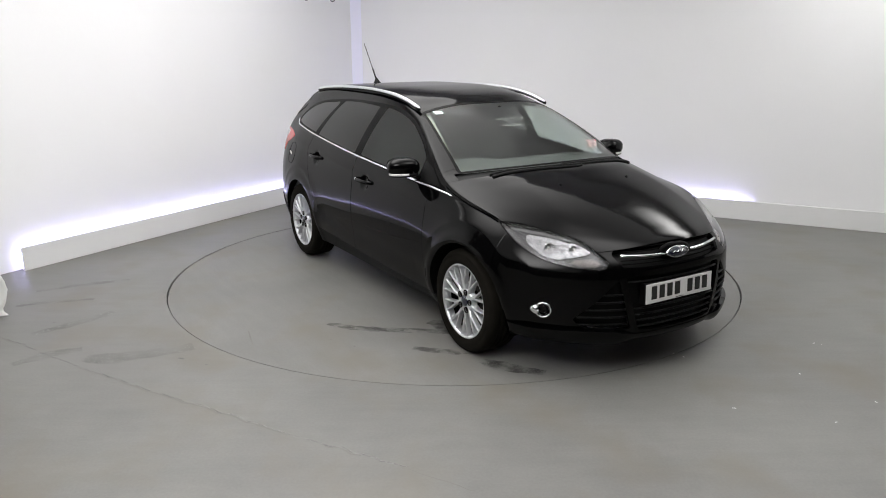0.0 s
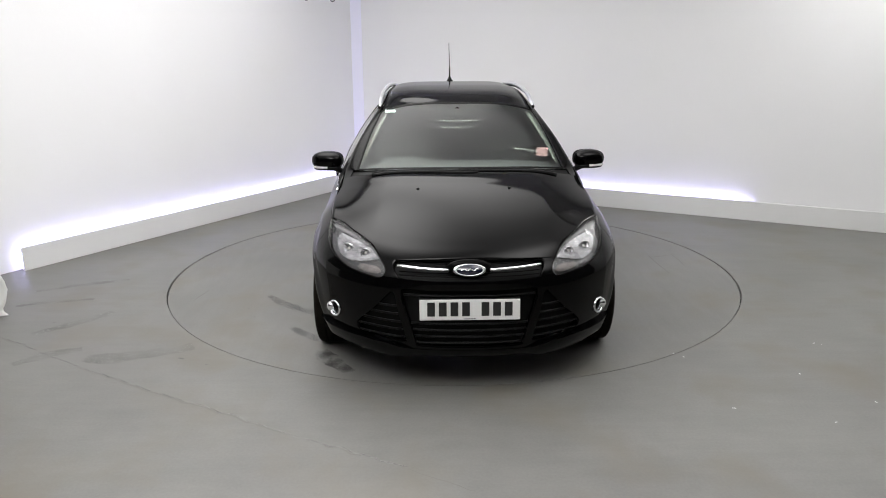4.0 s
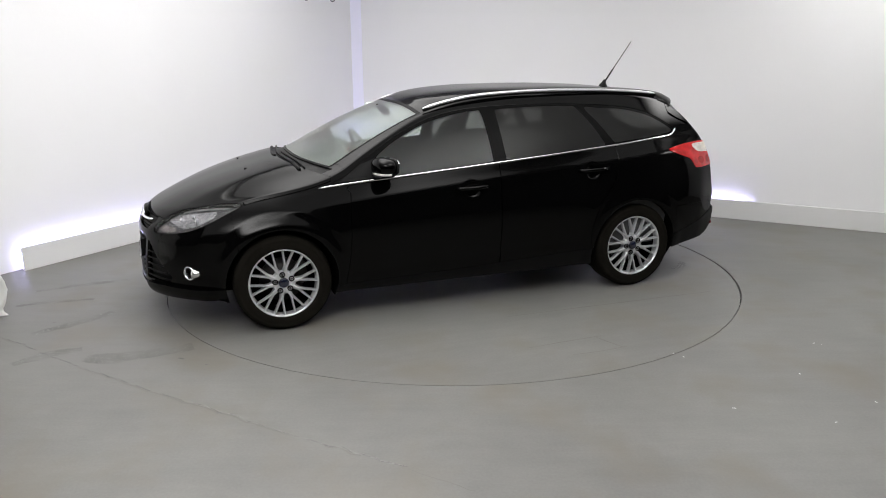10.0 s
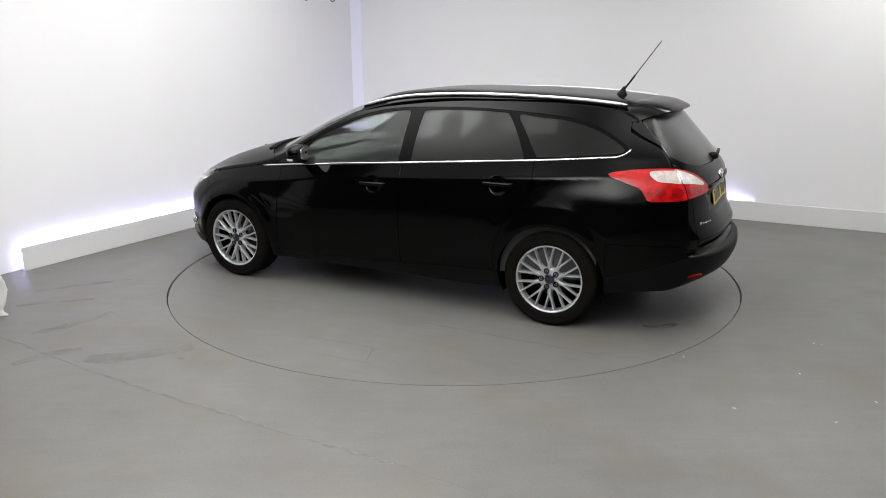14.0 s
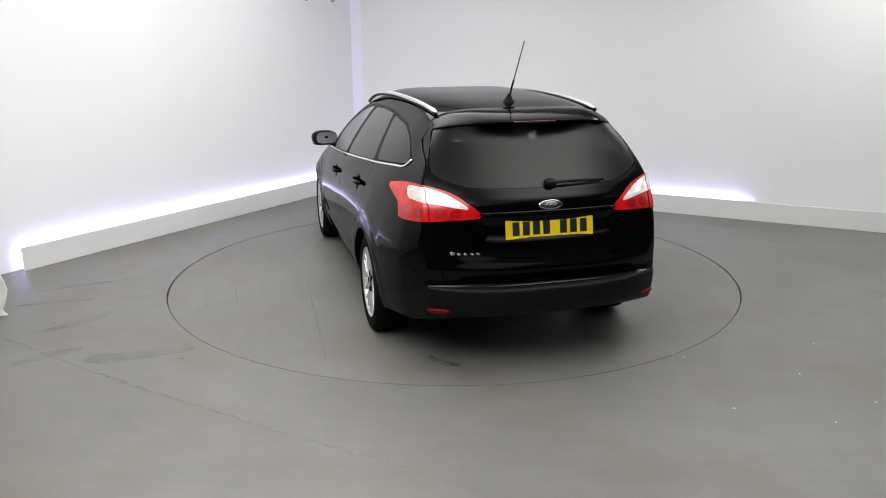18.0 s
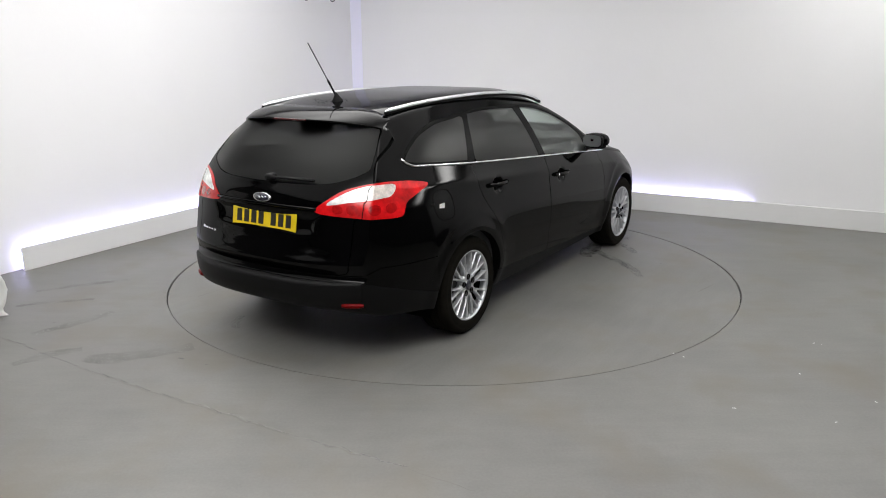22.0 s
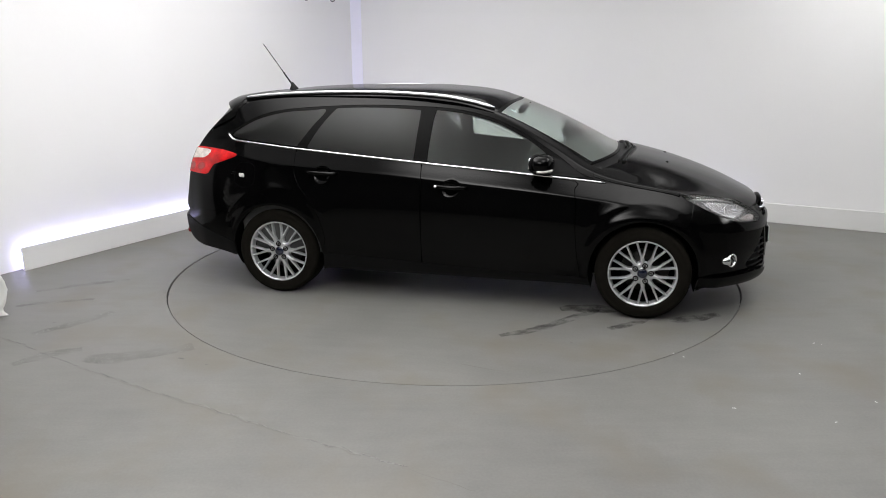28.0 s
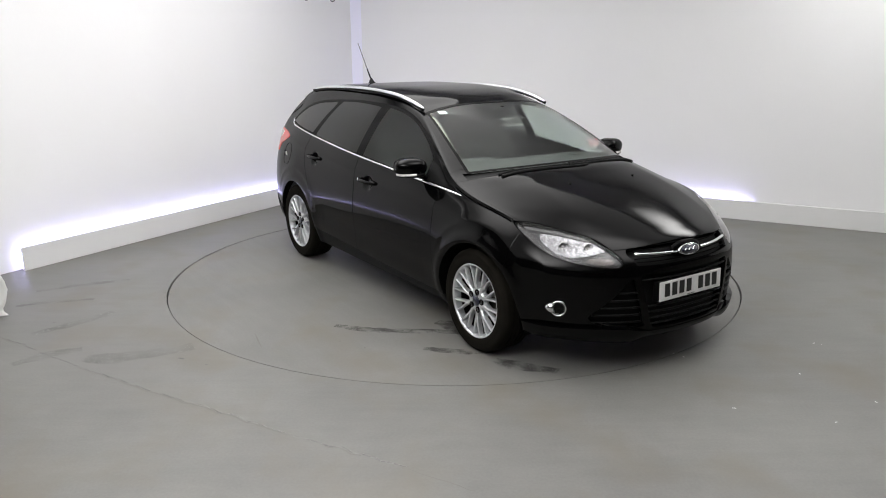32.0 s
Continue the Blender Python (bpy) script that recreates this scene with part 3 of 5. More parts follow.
M_PLATE_W = mat("white_reflective_plate", (0.70, 0.70, 0.69), 0.35, vary=0.04, scale=20)
M_PLATE_Y = mat("yellow_reflective_plate", (0.70, 0.52, 0.012), 0.35, vary=0.04, scale=20)
M_INK = mat("black_plate_print", (0.012, 0.012, 0.012), 0.4)
M_NAVY = mat("navy_blue_enamel", (0.006, 0.009, 0.026), 0.2, coat=1.0)
M_CLOTH = mat("charcoal_seat_cloth", (0.055, 0.055, 0.057), 0.9, vary=0.2, scale=9, fine=60)
M_TRIM = mat("dark_grey_cabin_plastic", (0.060, 0.061, 0.062), 0.6, vary=0.1, fine=60)
M_LINING = mat("light_grey_roof_lining", (0.60, 0.59, 0.56), 0.9, vary=0.05)
M_PILLAR = mat("cream_pillar_trim", (0.36, 0.36, 0.33), 0.8, vary=0.05)
M_MIRROR = mat("mirror_glass", (0.8, 0.82, 0.84), 0.02, metal=1.0, vary=0.0)
M_PINK = mat("pale_pink_paper", (0.80, 0.47, 0.48), 0.7, vary=0.06, scale=30)
M_PAPER_GLINT = mat("white_paper_and_glint", (0.80, 0.80, 0.78), 0.6, vary=0.05, scale=30)
M_GREENPAPER = mat("pale_green_sticker", (0.62, 0.76, 0.70), 0.6, vary=0.08, scale=30)

HX, HZ = 1.324, 0.315       # axles before and behind the middle; their height
HEAD_LINE = [(0.545, 0.836), (0.66, 0.836), (0.79, 0.815), (0.916, 0.792), (1.01, 0.766), (1.10, 0.715), (1.158, 0.672), (1.140, 0.634), (1.05, 0.638), (0.93, 0.653), (0.807, 0.681), (0.71, 0.723), (0.622, 0.775)]
HEAD_BEAM = [(1.070, 0.722), (0.985, 0.763), (0.86, 0.786), (0.700, 0.802), (0.705, 0.768), (0.80, 0.708), (0.89, 0.690), (0.985, 0.703)]
HEAD_BROW = [(0.60, 0.827), (0.80, 0.807), (0.97, 0.772), (0.97, 0.766), (0.80, 0.797), (0.61, 0.818)]
HEAD_TURN = [(1.125, 0.672), (1.09, 0.690), (0.985, 0.690), (0.955, 0.672), (1.02, 0.655), (1.10, 0.652)]
TAIL_LINE = [(0.618, 1.022), (0.73, 1.050), (0.80, 1.058), (0.888, 1.066), (0.975, 1.064), (1.114, 1.030), (1.213, 0.977), (1.275, 0.932), (1.283, 0.903), (1.20, 0.890), (1.089, 0.884), (0.94, 0.874), (0.81, 0.872), (0.785, 0.905), (0.765, 0.945), (0.69, 0.980)]
TAIL_WHITE = [(0.835, 1.042), (0.92, 1.054), (1.0, 1.050), (1.114, 1.014), (1.225, 0.948), (1.09, 0.966), (0.95, 0.982), (0.862, 0.992)]
TAIL_CELLS = [(1.165, 0.926, 0.030), (1.085, 0.925, 0.034), (0.965, 0.925, 0.036), (0.870, 0.925, 0.034)]
DLO = [(0.955, 0.924), (0.86, 0.982), (0.75, 1.062), (0.62, 1.140), (0.50, 1.208), (0.29, 1.298), (0.08, 1.352), (-0.18, 1.380), (-0.60, 1.390), (-0.97, 1.378), (-1.32, 1.350), (-1.51, 1.308), (-1.66, 1.240), (-1.765, 1.164), (-1.715, 1.136), (-1.50, 1.112), (-1.17, 1.084), (-0.22, 1.018), (0.30, 0.976)]
GLASS_F = [(0.655, 0.956), (0.652, 1.030), (0.645, 1.086), (0.57, 1.142), (0.49, 1.188), (0.288, 1.278), (0.08, 1.332), (-0.12, 1.358), (-0.162, 1.345), (-0.172, 1.20), (-0.174, 1.05), (-0.160, 1.024), (0.0, 1.009), (0.35, 0.981)]
GLASS_R = [(-0.276, 1.05), (-0.272, 1.20), (-0.274, 1.345), (-0.30, 1.363), (-0.6, 1.374), (-0.88, 1.368), (-0.93, 1.35), (-1.01, 1.25), (-1.088, 1.115), (-1.085, 1.090), (-1.05, 1.083), (-0.7, 1.058), (-0.30, 1.031)]
GLASS_Q = [(-1.0, 1.350), (-1.12, 1.348), (-1.32, 1.332), (-1.51, 1.288), (-1.64, 1.230), (-1.732, 1.168), (-1.70, 1.146), (-1.5, 1.124), (-1.20, 1.101), (-1.175, 1.108), (-1.08, 1.240)]
DOOR_F = [(0.825, 0.920), (0.852, 0.864), (0.864, 0.74), (0.868, 0.60), (0.885, 0.42), (0.905, 0.285), (0.86, 0.262), (0.3, 0.276), (-0.17, 0.298), (-0.205, 0.33), (-0.206, 0.7), (-0.210, 0.99), (-0.19, 1.006), (0.3, 0.967)]
DOOR_R = [(-0.214, 0.99), (-0.212, 0.7), (-0.210, 0.33), (-0.24, 0.302), (-0.6, 0.318), (-0.91, 0.335), (-0.935, 0.40), (-0.94, 0.49), (-0.992, 0.635), (-1.06, 0.74), (-1.13, 0.83), (-1.168, 0.91), (-1.176, 0.98), (-1.172, 1.06), (-1.14, 1.072), (-0.7, 1.044), (-0.24, 1.010)]
REAR_PANE = [(-0.3, 1.372), (0.3, 1.370), (0.50, 1.362), (0.553, 1.340), (0.578, 1.300), (0.603, 1.240), (0.624, 1.158), (0.614, 1.126), (0.548, 1.092), (0.42, 1.058), (0.2, 1.047), (-0.3, 1.046)]
GATE = [(-0.3, 1.47), (0.50, 1.44), (0.555, 1.395), (0.580, 1.345), (0.598, 1.30), (0.622, 1.24), (0.648, 1.14), (0.672, 1.05), (0.625, 0.90), (0.618, 0.68), (0.612, 0.600), (0.585, 0.570), (0.50, 0.563), (0.2, 0.562), (-0.3, 0.562)]
SLOT = [(-0.3, 0.745), (0.2, 0.739), (0.36, 0.729), (0.402, 0.704), (0.380, 0.660), (0.345, 0.641), (-0.3, 0.636)]
LOW_GRILLE = [(-0.3, 0.590), (0.2, 0.590), (0.352, 0.586), (0.345, 0.50), (0.315, 0.40), (0.285, 0.30), (0.255, 0.283), (-0.3, 0.278)]
SIDE_GRILLE = [(0.395, 0.570), (0.43, 0.552), (0.51, 0.465), (0.59, 0.385), (0.605, 0.345), (0.55, 0.306), (0.43, 0.296), (0.335, 0.299), (0.335, 0.33), (0.368, 0.45)]
PLATE_BAY = [(-0.3, 0.908), (0.30, 0.906), (0.44, 0.900), (0.40, 0.82), (0.355, 0.765), (-0.3, 0.752)]


def side_of(M, line, margin=0.95):
    V = M[0]
    return np.maximum(inside(spline(line, 8))(V[:, 0], V[:, 2]), (margin - V[:, 4]) * 0.5)


def across(line):
    """An outline that goes on straight past the car's middle, rounded."""
    first, last = line[0], line[-1]
    return spline([first, (-0.2, first[1])] + line[1:-1] + [(-0.05, last[1]), (-0.2, last[1]), last] if first[0] < 0 else line, 8)


def front_of(M, line):
    V = M[0]
    return np.maximum(inside(across(line))(V[:, 1], V[:, 2]), 1.6 - V[:, 0])


def back_of(M, line, ahead=-1.6):
    V = M[0]
    return np.maximum(inside(across(line))(V[:, 1], V[:, 2]), V[:, 0] - ahead)


def nose_of(M, line, sharp=False):
    V = M[0]
    return np.maximum(inside(np.array(line) if sharp else spline(line, 8))((V[:, 0] - V[:, 1]) / math.sqrt(2), V[:, 2]), 1.4 - V[:, 0])


def stern_of(M, line):
    V = M[0]
    return np.maximum(inside(spline(line, 8))((-V[:, 0] - V[:, 1]) / math.sqrt(2), V[:, 2]), V[:, 0] + 1.5)


def take(M, f, gap=0.0022):
    """A panel within f < 0, and the rest of the skin, with an open joint between them."""
    a, _ = cut(M, f + gap)
    b_f = -(f - gap)
    b, _ = cut(M, b_f)
    return a, b


def surface_point(x, z):
    """A place on the left side, in side view."""
    return Vector((x, float(side_y(np.array([x]), np.array([z]))[0]), z))


def smooth_mod(ob, width=0.004, seg=2):
    b = ob.modifiers.new("edge", "BEVEL")
    b.width, b.segments, b.limit_method = width, seg, "ANGLE"
    return ob


def build_car():
    car = tagged(new("estate_car"), label="black five-door estate car with silver alloy wheels, parked on the turntable", category="car")
    M = skin_half()
    V = M[0]
    arch = np.minimum(np.hypot(V[:, 0] - HX, V[:, 2] - HZ), np.hypot(V[:, 0] + HX, V[:, 2] - HZ)) - 0.362
    arch = np.where(V[:, 4] > 0.98, arch, 1.0)
    _, M = cut(M, arch)
    whole = M
    lamps = {}
    lamps["head"], M = take(M, nose_of(M, HEAD_LINE), 0.002)
    lamps["tail"], M = take(M, stern_of(M, TAIL_LINE), 0.0005)
    dlo, M = take(M, side_of(M, DLO), 0.0)
    gf, dlo = take(dlo, side_of(dlo, GLASS_F), 0.001)
    gr, dlo = take(dlo, side_of(dlo, GLASS_R), 0.001)
    gq, dlo = take(dlo, side_of(dlo, GLASS_Q), 0.001)
    df, M = take(M, side_of(M, DOOR_F), 0.0025)
    dr, M = take(M, side_of(M, DOOR_R), 0.0025)

    def cols(M):
        return M[0][:, 0], M[0][:, 1], M[0][:, 2], M[0][:, 3], M[0][:, 4]

    # windscreen
    x, y, z, s, w = cols(M)
    edge = 0.335 - 0.075 * (y / 0.565) ** 2
    f = np.maximum(np.maximum((13.05 - s) * 0.12, edge - x), (w - 0.90 - 0.045 * np.clip((s - 13.4) / 2.5, 0, 1)) * 0.75)
    f = np.where((s > 11) & (s < 20), f, 1.0)
    screen_all, M = take(M, f, 0.001)
    x, y, z, s, w = cols(screen_all)
    edge = 0.335 - 0.075 * (y / 0.565) ** 2
    f = np.maximum(np.maximum((13.05 - s) * 0.12 + 0.012, edge - x + 0.03), (w - 0.90 - 0.045 * np.clip((s - 13.4) / 2.5, 0, 1)) * 0.75 + 0.016)
    screen, screen_rim = take(screen_all, f, 0.0)
    # bonnet, scuttle
    x, y, z, s, w = cols(M)
    nose_line = 7.0 - 2.5 * np.minimum(w, 0.6) ** 2 + 1.6 * np.clip((w - 0.85) / 0.15, 0, 1)
    f = np.maximum(np.maximum((nose_line - s) * 0.09, (s - 12.25) * 0.13), (w - 1.03) * 0.6)
    bonnet, M = take(M, f, 0.003)
    x, y, z, s, w = cols(M)
    f = np.maximum(np.maximum((12.0 - s) * 0.13, (s - 13.05) * 0.12), (w - 0.93) * 0.75)
    scuttle, M = take(M, f, 0.001)
    # roof
    x, y, z, s, w = cols(M)
    f = np.maximum(np.maximum(x - 0.36, -1.70 - x), (w - 0.955) * 0.7)
    f = np.where(s > 15, f, 1.0)
    roof, M = take(M, f, 0.002)
    # tailgate and its pane
    pane, M = take(M, back_of(M, REAR_PANE), 0.002)
    gate, M = take(M, back_of(M, GATE, -1.745), 0.0025)
    # bumpers
    x, y, z, s, w = cols(M)
    line = np.interp(x, [-2.36, -2.17, -2.08, -1.72, -1.6], [0.560, 0.560, 0.600, 0.600, 0.600])
    f = np.maximum(z - line, x + 1.69)
    rear_bumper, M = take(M, f, 0.002)
    x, y, z, s, w = cols(rear_bumper)
    line = np.interp(x, [-2.36, -2.17, -2.08, -1.744, -1.6], [0.526, 0.524, 0.490, 0.392, 0.36])
    valance, rear_bumper = take(rear_bumper, z - line, 0.001)
    x, y, z, s, w = cols(M)
    f = np.maximum(1.60 + 0.12 * (z - 0.6) - x, (s - 7.9) * 0.1)
    nose, M = take(M, f, 0.002)
    slot, nose = take(nose, front_of(nose, SLOT), 0.0)
    low, nose = take(nose, front_of(nose, LOW_GRILLE), 0.0)
    sideg, nose = take(nose, front_of(nose, SIDE_GRILLE), 0.0)
    x, y, z, s, w = cols(nose)
    lip, nose = take(nose, z - (0.268 + 0.035 * np.clip((np.abs(y) - 0.3) / 0.15, 0, 1)), 0.001)
    # the rest: sill, wing, quarter, pillar
    x, y, z, s, w = cols(M)
    sill, M = take(M, np.maximum(z - np.interp(x, [-1.0, -0.2, 0.92], [0.335, 0.296, 0.26]), np.abs(x) - 0.98), 0.001)
    x, y, z, s, w = cols(M)
    wing, M = take(M, np.maximum(0.80 - x + 0.8 * np.clip(z - 0.93, 0, 1), (s - 13.3) * 0.1), 0.001)
    x, y, z, s, w = cols(M)
    quarter, pillar = take(M, np.maximum(x + 0.9, z - 1.45), 0.0)

    both = lambda m: joined(m, mirrored(m))
    # inner shell
    sh = whole
    for keep in (lambda m: -side_of(m, GLASS_F) - 0.004, lambda m: -side_of(m, GLASS_R) - 0.004, lambda m: -side_of(m, GLASS_Q) - 0.004, lambda m: -back_of(m, REAR_PANE) - 0.004,
                 lambda m: -front_of(m, SLOT) - 0.004, lambda m: -front_of(m, LOW_GRILLE) - 0.004, lambda m: -front_of(m, SIDE_GRILLE) - 0.004, lambda m: -nose_of(m, HEAD_LINE) - 0.004, lambda m: -stern_of(m, TAIL_LINE) - 0.004, lambda m: -back_of(m, PLATE_BAY) - 0.02):
        sh, _ = cut(sh, keep(sh))
    x, y, z, s, w = cols(sh)
    edge = 0.335 - 0.075 * (y / 0.565) ** 2
    f = np.maximum(np.maximum((13.05 - s) * 0.12 + 0.008, edge - x + 0.026), (w - 0.90 - 0.045 * np.clip((s - 13.4) / 2.5, 0, 1)) * 0.75 + 0.012)
    sh, _ = cut(sh, -np.where((s > 11) & (s < 20), f, 1.0))
    part("body_shell", panel("body_shell", both(sh), M_SHELL, -0.014, rim=0), car)
    # roof lining under the roof
    x, y, z, s, w = cols(roof)
    part("roof_lining", panel("roof_lining", both(roof), M_LINING, -0.045, rim=0), car, "light grey fabric roof lining")

    x, y, z, s, w = cols(whole)
    trim, _ = cut(whole, np.maximum(np.maximum(13.5 - s, s - 17.6) * 0.1, np.abs(w - 0.945) - 0.065))
    for mm in (trim, mirrored(trim)):
        part("pillar_trim", panel("pillar_trim", mm, M_PILLAR, -0.030, 0), car, "light grey inner pillar trim")

    def pair(name, m, material, offset=0.0, rim=0.010, label="", shape=None, parent=None):
        made = []
        for side, mm in ((1, m), (-1, mirrored(m))):
            p = parent[0 if side > 0 else 1] if parent else car
            made.append(part(name, panel(name, mm, material, offset, rim, shape), p, label))
        return made

    # painted panels
    bay = inside(across(PLATE_BAY))

    def bay_shape(V):
        d = -bay(np.abs(V[:, 1]), V[:, 2])
        t = np.clip(d / 0.050, 0, 1)
        return -0.020 * t * t * (3 - 2 * t)

    def lip_shape(V):
        t = np.clip((np.abs(V[:, 1]) - 0.27) / 0.12, 0, 1) * np.clip((V[:, 0] - 1.66) / 0.15, 0, 1)
        return 0.024 * t * t * (3 - 2 * t)

    bon = part("bonnet", panel("bonnet", both(bonnet), M_PAINT), car)
    part("scuttle", panel("scuttle", both(scuttle), M_PLASTIC, -0.012), car, "black plastic scuttle panel below the windscreen")
    part("roof", panel("roof", both(roof), M_PAINT), car)
    tg = part("tailgate", panel("tailgate", both(gate), M_PAINT, 0.0, 0.01, bay_shape), car)
    part("rear_window", panel("rear_window", both(pane), M_PRIVACY, -0.002, 0.004), tg, "dark privacy glass")
    part("windscreen", panel("windscreen", both(screen), M_CLEAR, -0.002, 0), car, "clear windscreen with a green tint")
    part("windscreen_seal", panel("windscreen_seal", both(screen_rim), M_GLOSS, -0.001, 0.004), car)
    fb = part("front_bumper", panel("front_bumper", both(nose), M_PAINT, 0.0, 0.03), car)
    part("front_lip", panel("front_lip", both(lip), M_PAINT, 0.004, 0.03, lip_shape), car, "glossy black chin spoiler with swollen corners")
    rb = part("rear_bumper", panel("rear_bumper", both(rear_bumper), M_PAINT), car)
    part("rear_valance", panel("rear_valance", both(valance), M_PLASTIC, 0.006, 0.02), car, "black plastic lower bumper")
    pair("front_wing", wing, M_PAINT, 0.0, 0.004)
    pair("rear_quarter", quarter, M_PAINT, 0.0, 0.004)
    pair("roof_pillar", pillar, M_PAINT)
    pair("sill", sill, M_PLASTIC, -0.004, label="black plastic sill")
    doors_f = pair("front_door", df, M_PAINT, 0.0, 0.004)
    doors_r = pair("rear_door", dr, M_PAINT, 0.0, 0.004)
    pair("window_surround", dlo, M_GLOSS, -0.003, 0.012, "satin black window surround")
    pair("side_window", gf, M_CLEAR, -0.005, 0.003, "clear side window", parent=doors_f)
    pair("side_window", gr, M_PRIVACY, -0.005, 0.003, "dark privacy glass", parent=doors_r)
    pair("quarter_window", gq, M_PRIVACY, -0.004, 0.003, "dark privacy glass")

    # chrome belt strip
    for side in (1, -1):
        pts = [surface_point(xx, float(BELT_Z(np.array([xx]))[0]) + (0.002 if xx > -1.5 else 0.002 + 0.004 * (-1.5 - xx) / 0.2)) for xx in np.linspace(1.055, -1.68, 56)]
        pts += [surface_point(xx, zz) for xx, zz in ((-1.712, 1.128), (-1.735, 1.138), (-1.755, 1.152), (-1.770, 1.170))]
        me = tube("belt_trim", [(p.x, side * (p.y + 0.002), p.z) for p in pts], 0.0085, M_CHROME, 8, taper=lambda t: 0.9 if t > 0.01 else 0.5)
        part("belt_trim", me, car, "polished chrome belt strip")

    # lamps
    head, tail = lamps["head"], lamps["tail"]
    beam, _ = cut(head, nose_of(head, HEAD_BEAM, True))
    turn, _ = cut(head, nose_of(head, HEAD_TURN, True))
    brow, _ = cut(head, nose_of(head, HEAD_BROW, True))
    for side in (1, -1):
        mm = (lambda m: m) if side > 0 else mirrored
        h = part("headlamp", panel("headlamp", mm(head), M_HOUSING, -0.030, rim=0), car, "clear headlamp with chrome reflectors in a dark housing")
        part("reflector", panel("reflector", mm(beam), M_REFLECTOR, -0.022, rim=0.008), h, "bright faceted reflector")
        for (u, zz), r in (((0.965, 0.738), 0.030), ((0.835, 0.748), 0.034)):
            hv = head[0]
            k = np.argmin(((hv[:, 0] - hv[:, 1]) / math.sqrt(2) - u) ** 2 + (hv[:, 2] - zz) ** 2)
            c, nn = Vector(hv[k, :3]), Vector(hv[k, 5:8])
            c.y, nn.y = c.y * side, nn.y * side
            fwd = Vector((0.94, 0.34 * side, 0.0)).normalized()
            m = Matrix.Translation(c - nn * 0.026) @ fwd.to_track_quat("Y", "Z").to_matrix().to_4x4()
            bowl = part("beam_bowl", lathe("beam_bowl", [(r, 0.012), (r * 0.93, 0.014), (r * 0.85, 0.004), (r * 0.6, -0.012), (r * 0.3, -0.02), (0.001, -0.022)], M_CHROME, 28), h, "bright chrome bowl of the beam", m)
            part("bulb", lathe("bulb", [(0.010, -0.02), (0.011, 0.002), (0.008, 0.008), (0.001, 0.010)], M_WHITELENS, 14), bowl)
        part("turn_lamp", panel("turn_lamp", mm(turn), M_TURN, -0.020, rim=0.009), h, "small dull turn lamp")
        part("brow_strip", panel("brow_strip", mm(brow), M_DULL, -0.012, rim=0.004), h, "thin silver strip")
        part("lamp_cover", panel("lamp_cover", mm(head), M_LAMPCOVER, 0.0, 0.0), h, "clear plastic lamp cover")
        t = part("tail_lamp", panel("tail_lamp", mm(tail), M_RED, 0.005, 0.02), car, "red tail lamp with a white band")
        part("lamp_back", panel("lamp_back", mm(tail), M_SHELL, -0.018, 0.0), t, "black back of the lamp")
        white, _ = cut(tail, stern_of(tail, TAIL_WHITE))
        part("reversing_lens", panel("reversing_lens", mm(white), M_WHITELENS, 0.0065, 0.003), t, "white reversing lens")
        for cu, cz, cr in TAIL_CELLS:
            m, _ = cut(tail, stern_of(tail, [(cu + cr * math.cos(q), cz + 0.8 * cr * math.sin(q)) for q in np.linspace(0, 2 * math.pi, 9)[:-1]]))
            part("lens_cell", panel("lens_cell", mm(m), M_CELL, 0.0062, 0.002), t, "darker red lens cell")
        outer, _ = cut(white, 0.672 - white[0][:, 1])
        part("amber_lens", panel("amber_lens", mm(outer), M_PALEAMBER, 0.0068, 0.001), t, "pale amber turn lens")
        line = []
        for zz in np.linspace(0.880, 1.048, 9):
            k = np.argmin((tail[0][:, 1] - 0.664 - 0.05 * (zz - 0.97)) ** 2 + (tail[0][:, 2] - zz) ** 2)
            q = tail[0][k, :3] + tail[0][k, 5:8] * 0.0055
            line.append((q[0], q[1] * side, q[2]))
        part("lamp_joint", tube("lamp_joint", line, 0.0028, M_SHELL, 6), t, "dark joint between the lamp's halves")

    # grilles: recessed dark meshes with slats
    for name, m, depth in (("upper_grille", slot, 0.035), ("lower_grille", low, 0.04)):
        g = part(name, panel(name, both(m), M_PLASTIC, -depth, 0), car, "black plastic grille")
        slats(g, name)
    for side in (1, -1):
        m = sideg if side > 0 else mirrored(sideg)
        g = part("side_grille", panel("side_grille", m, M_PLASTIC, -0.035, 0), car, "black plastic side grille with slats")
        for k in range(5):
            zz = 0.325 + 0.042 * k
            y0, y1 = 0.338 + 0.045 * (zz - 0.3) / 0.25, 0.588 - 0.76 * max(0, zz - 0.375)
            pts = [(front_x(yy, zz) - 0.012, side * yy, zz) for yy in np.linspace(y0, y1, 6)]
            part("slat", tube("slat", pts, 0.009, M_PLASTIC, 6, flat=0.5), g)
    for ob in [o for o in bpy.data.objects if o.name.split(".")[0] in ("windscreen", "side_window", "quarter_window", "rear_window", "lamp_cover")]:
        ob.visible_shadow = False
    return car, fb, tg, rb, doors_f, doors_r


SKIN_V = skin_half()[0]
NOSE_V = SKIN_V[(SKIN_V[:, 3] < 8) & (SKIN_V[:, 4] <= 1.0)]
STERN_V = SKIN_V[(SKIN_V[:, 3] > 25.5) & (SKIN_V[:, 4] <= 1.0)]


def front_x(y, z):
    d = (NOSE_V[:, 1] - abs(y)) ** 2 + (NOSE_V[:, 2] - z) ** 2
    i = np.argsort(d)[:6]
    w = 1 / (d[i] + 1e-6)
    return float((NOSE_V[i, 0] * w).sum() / w.sum())


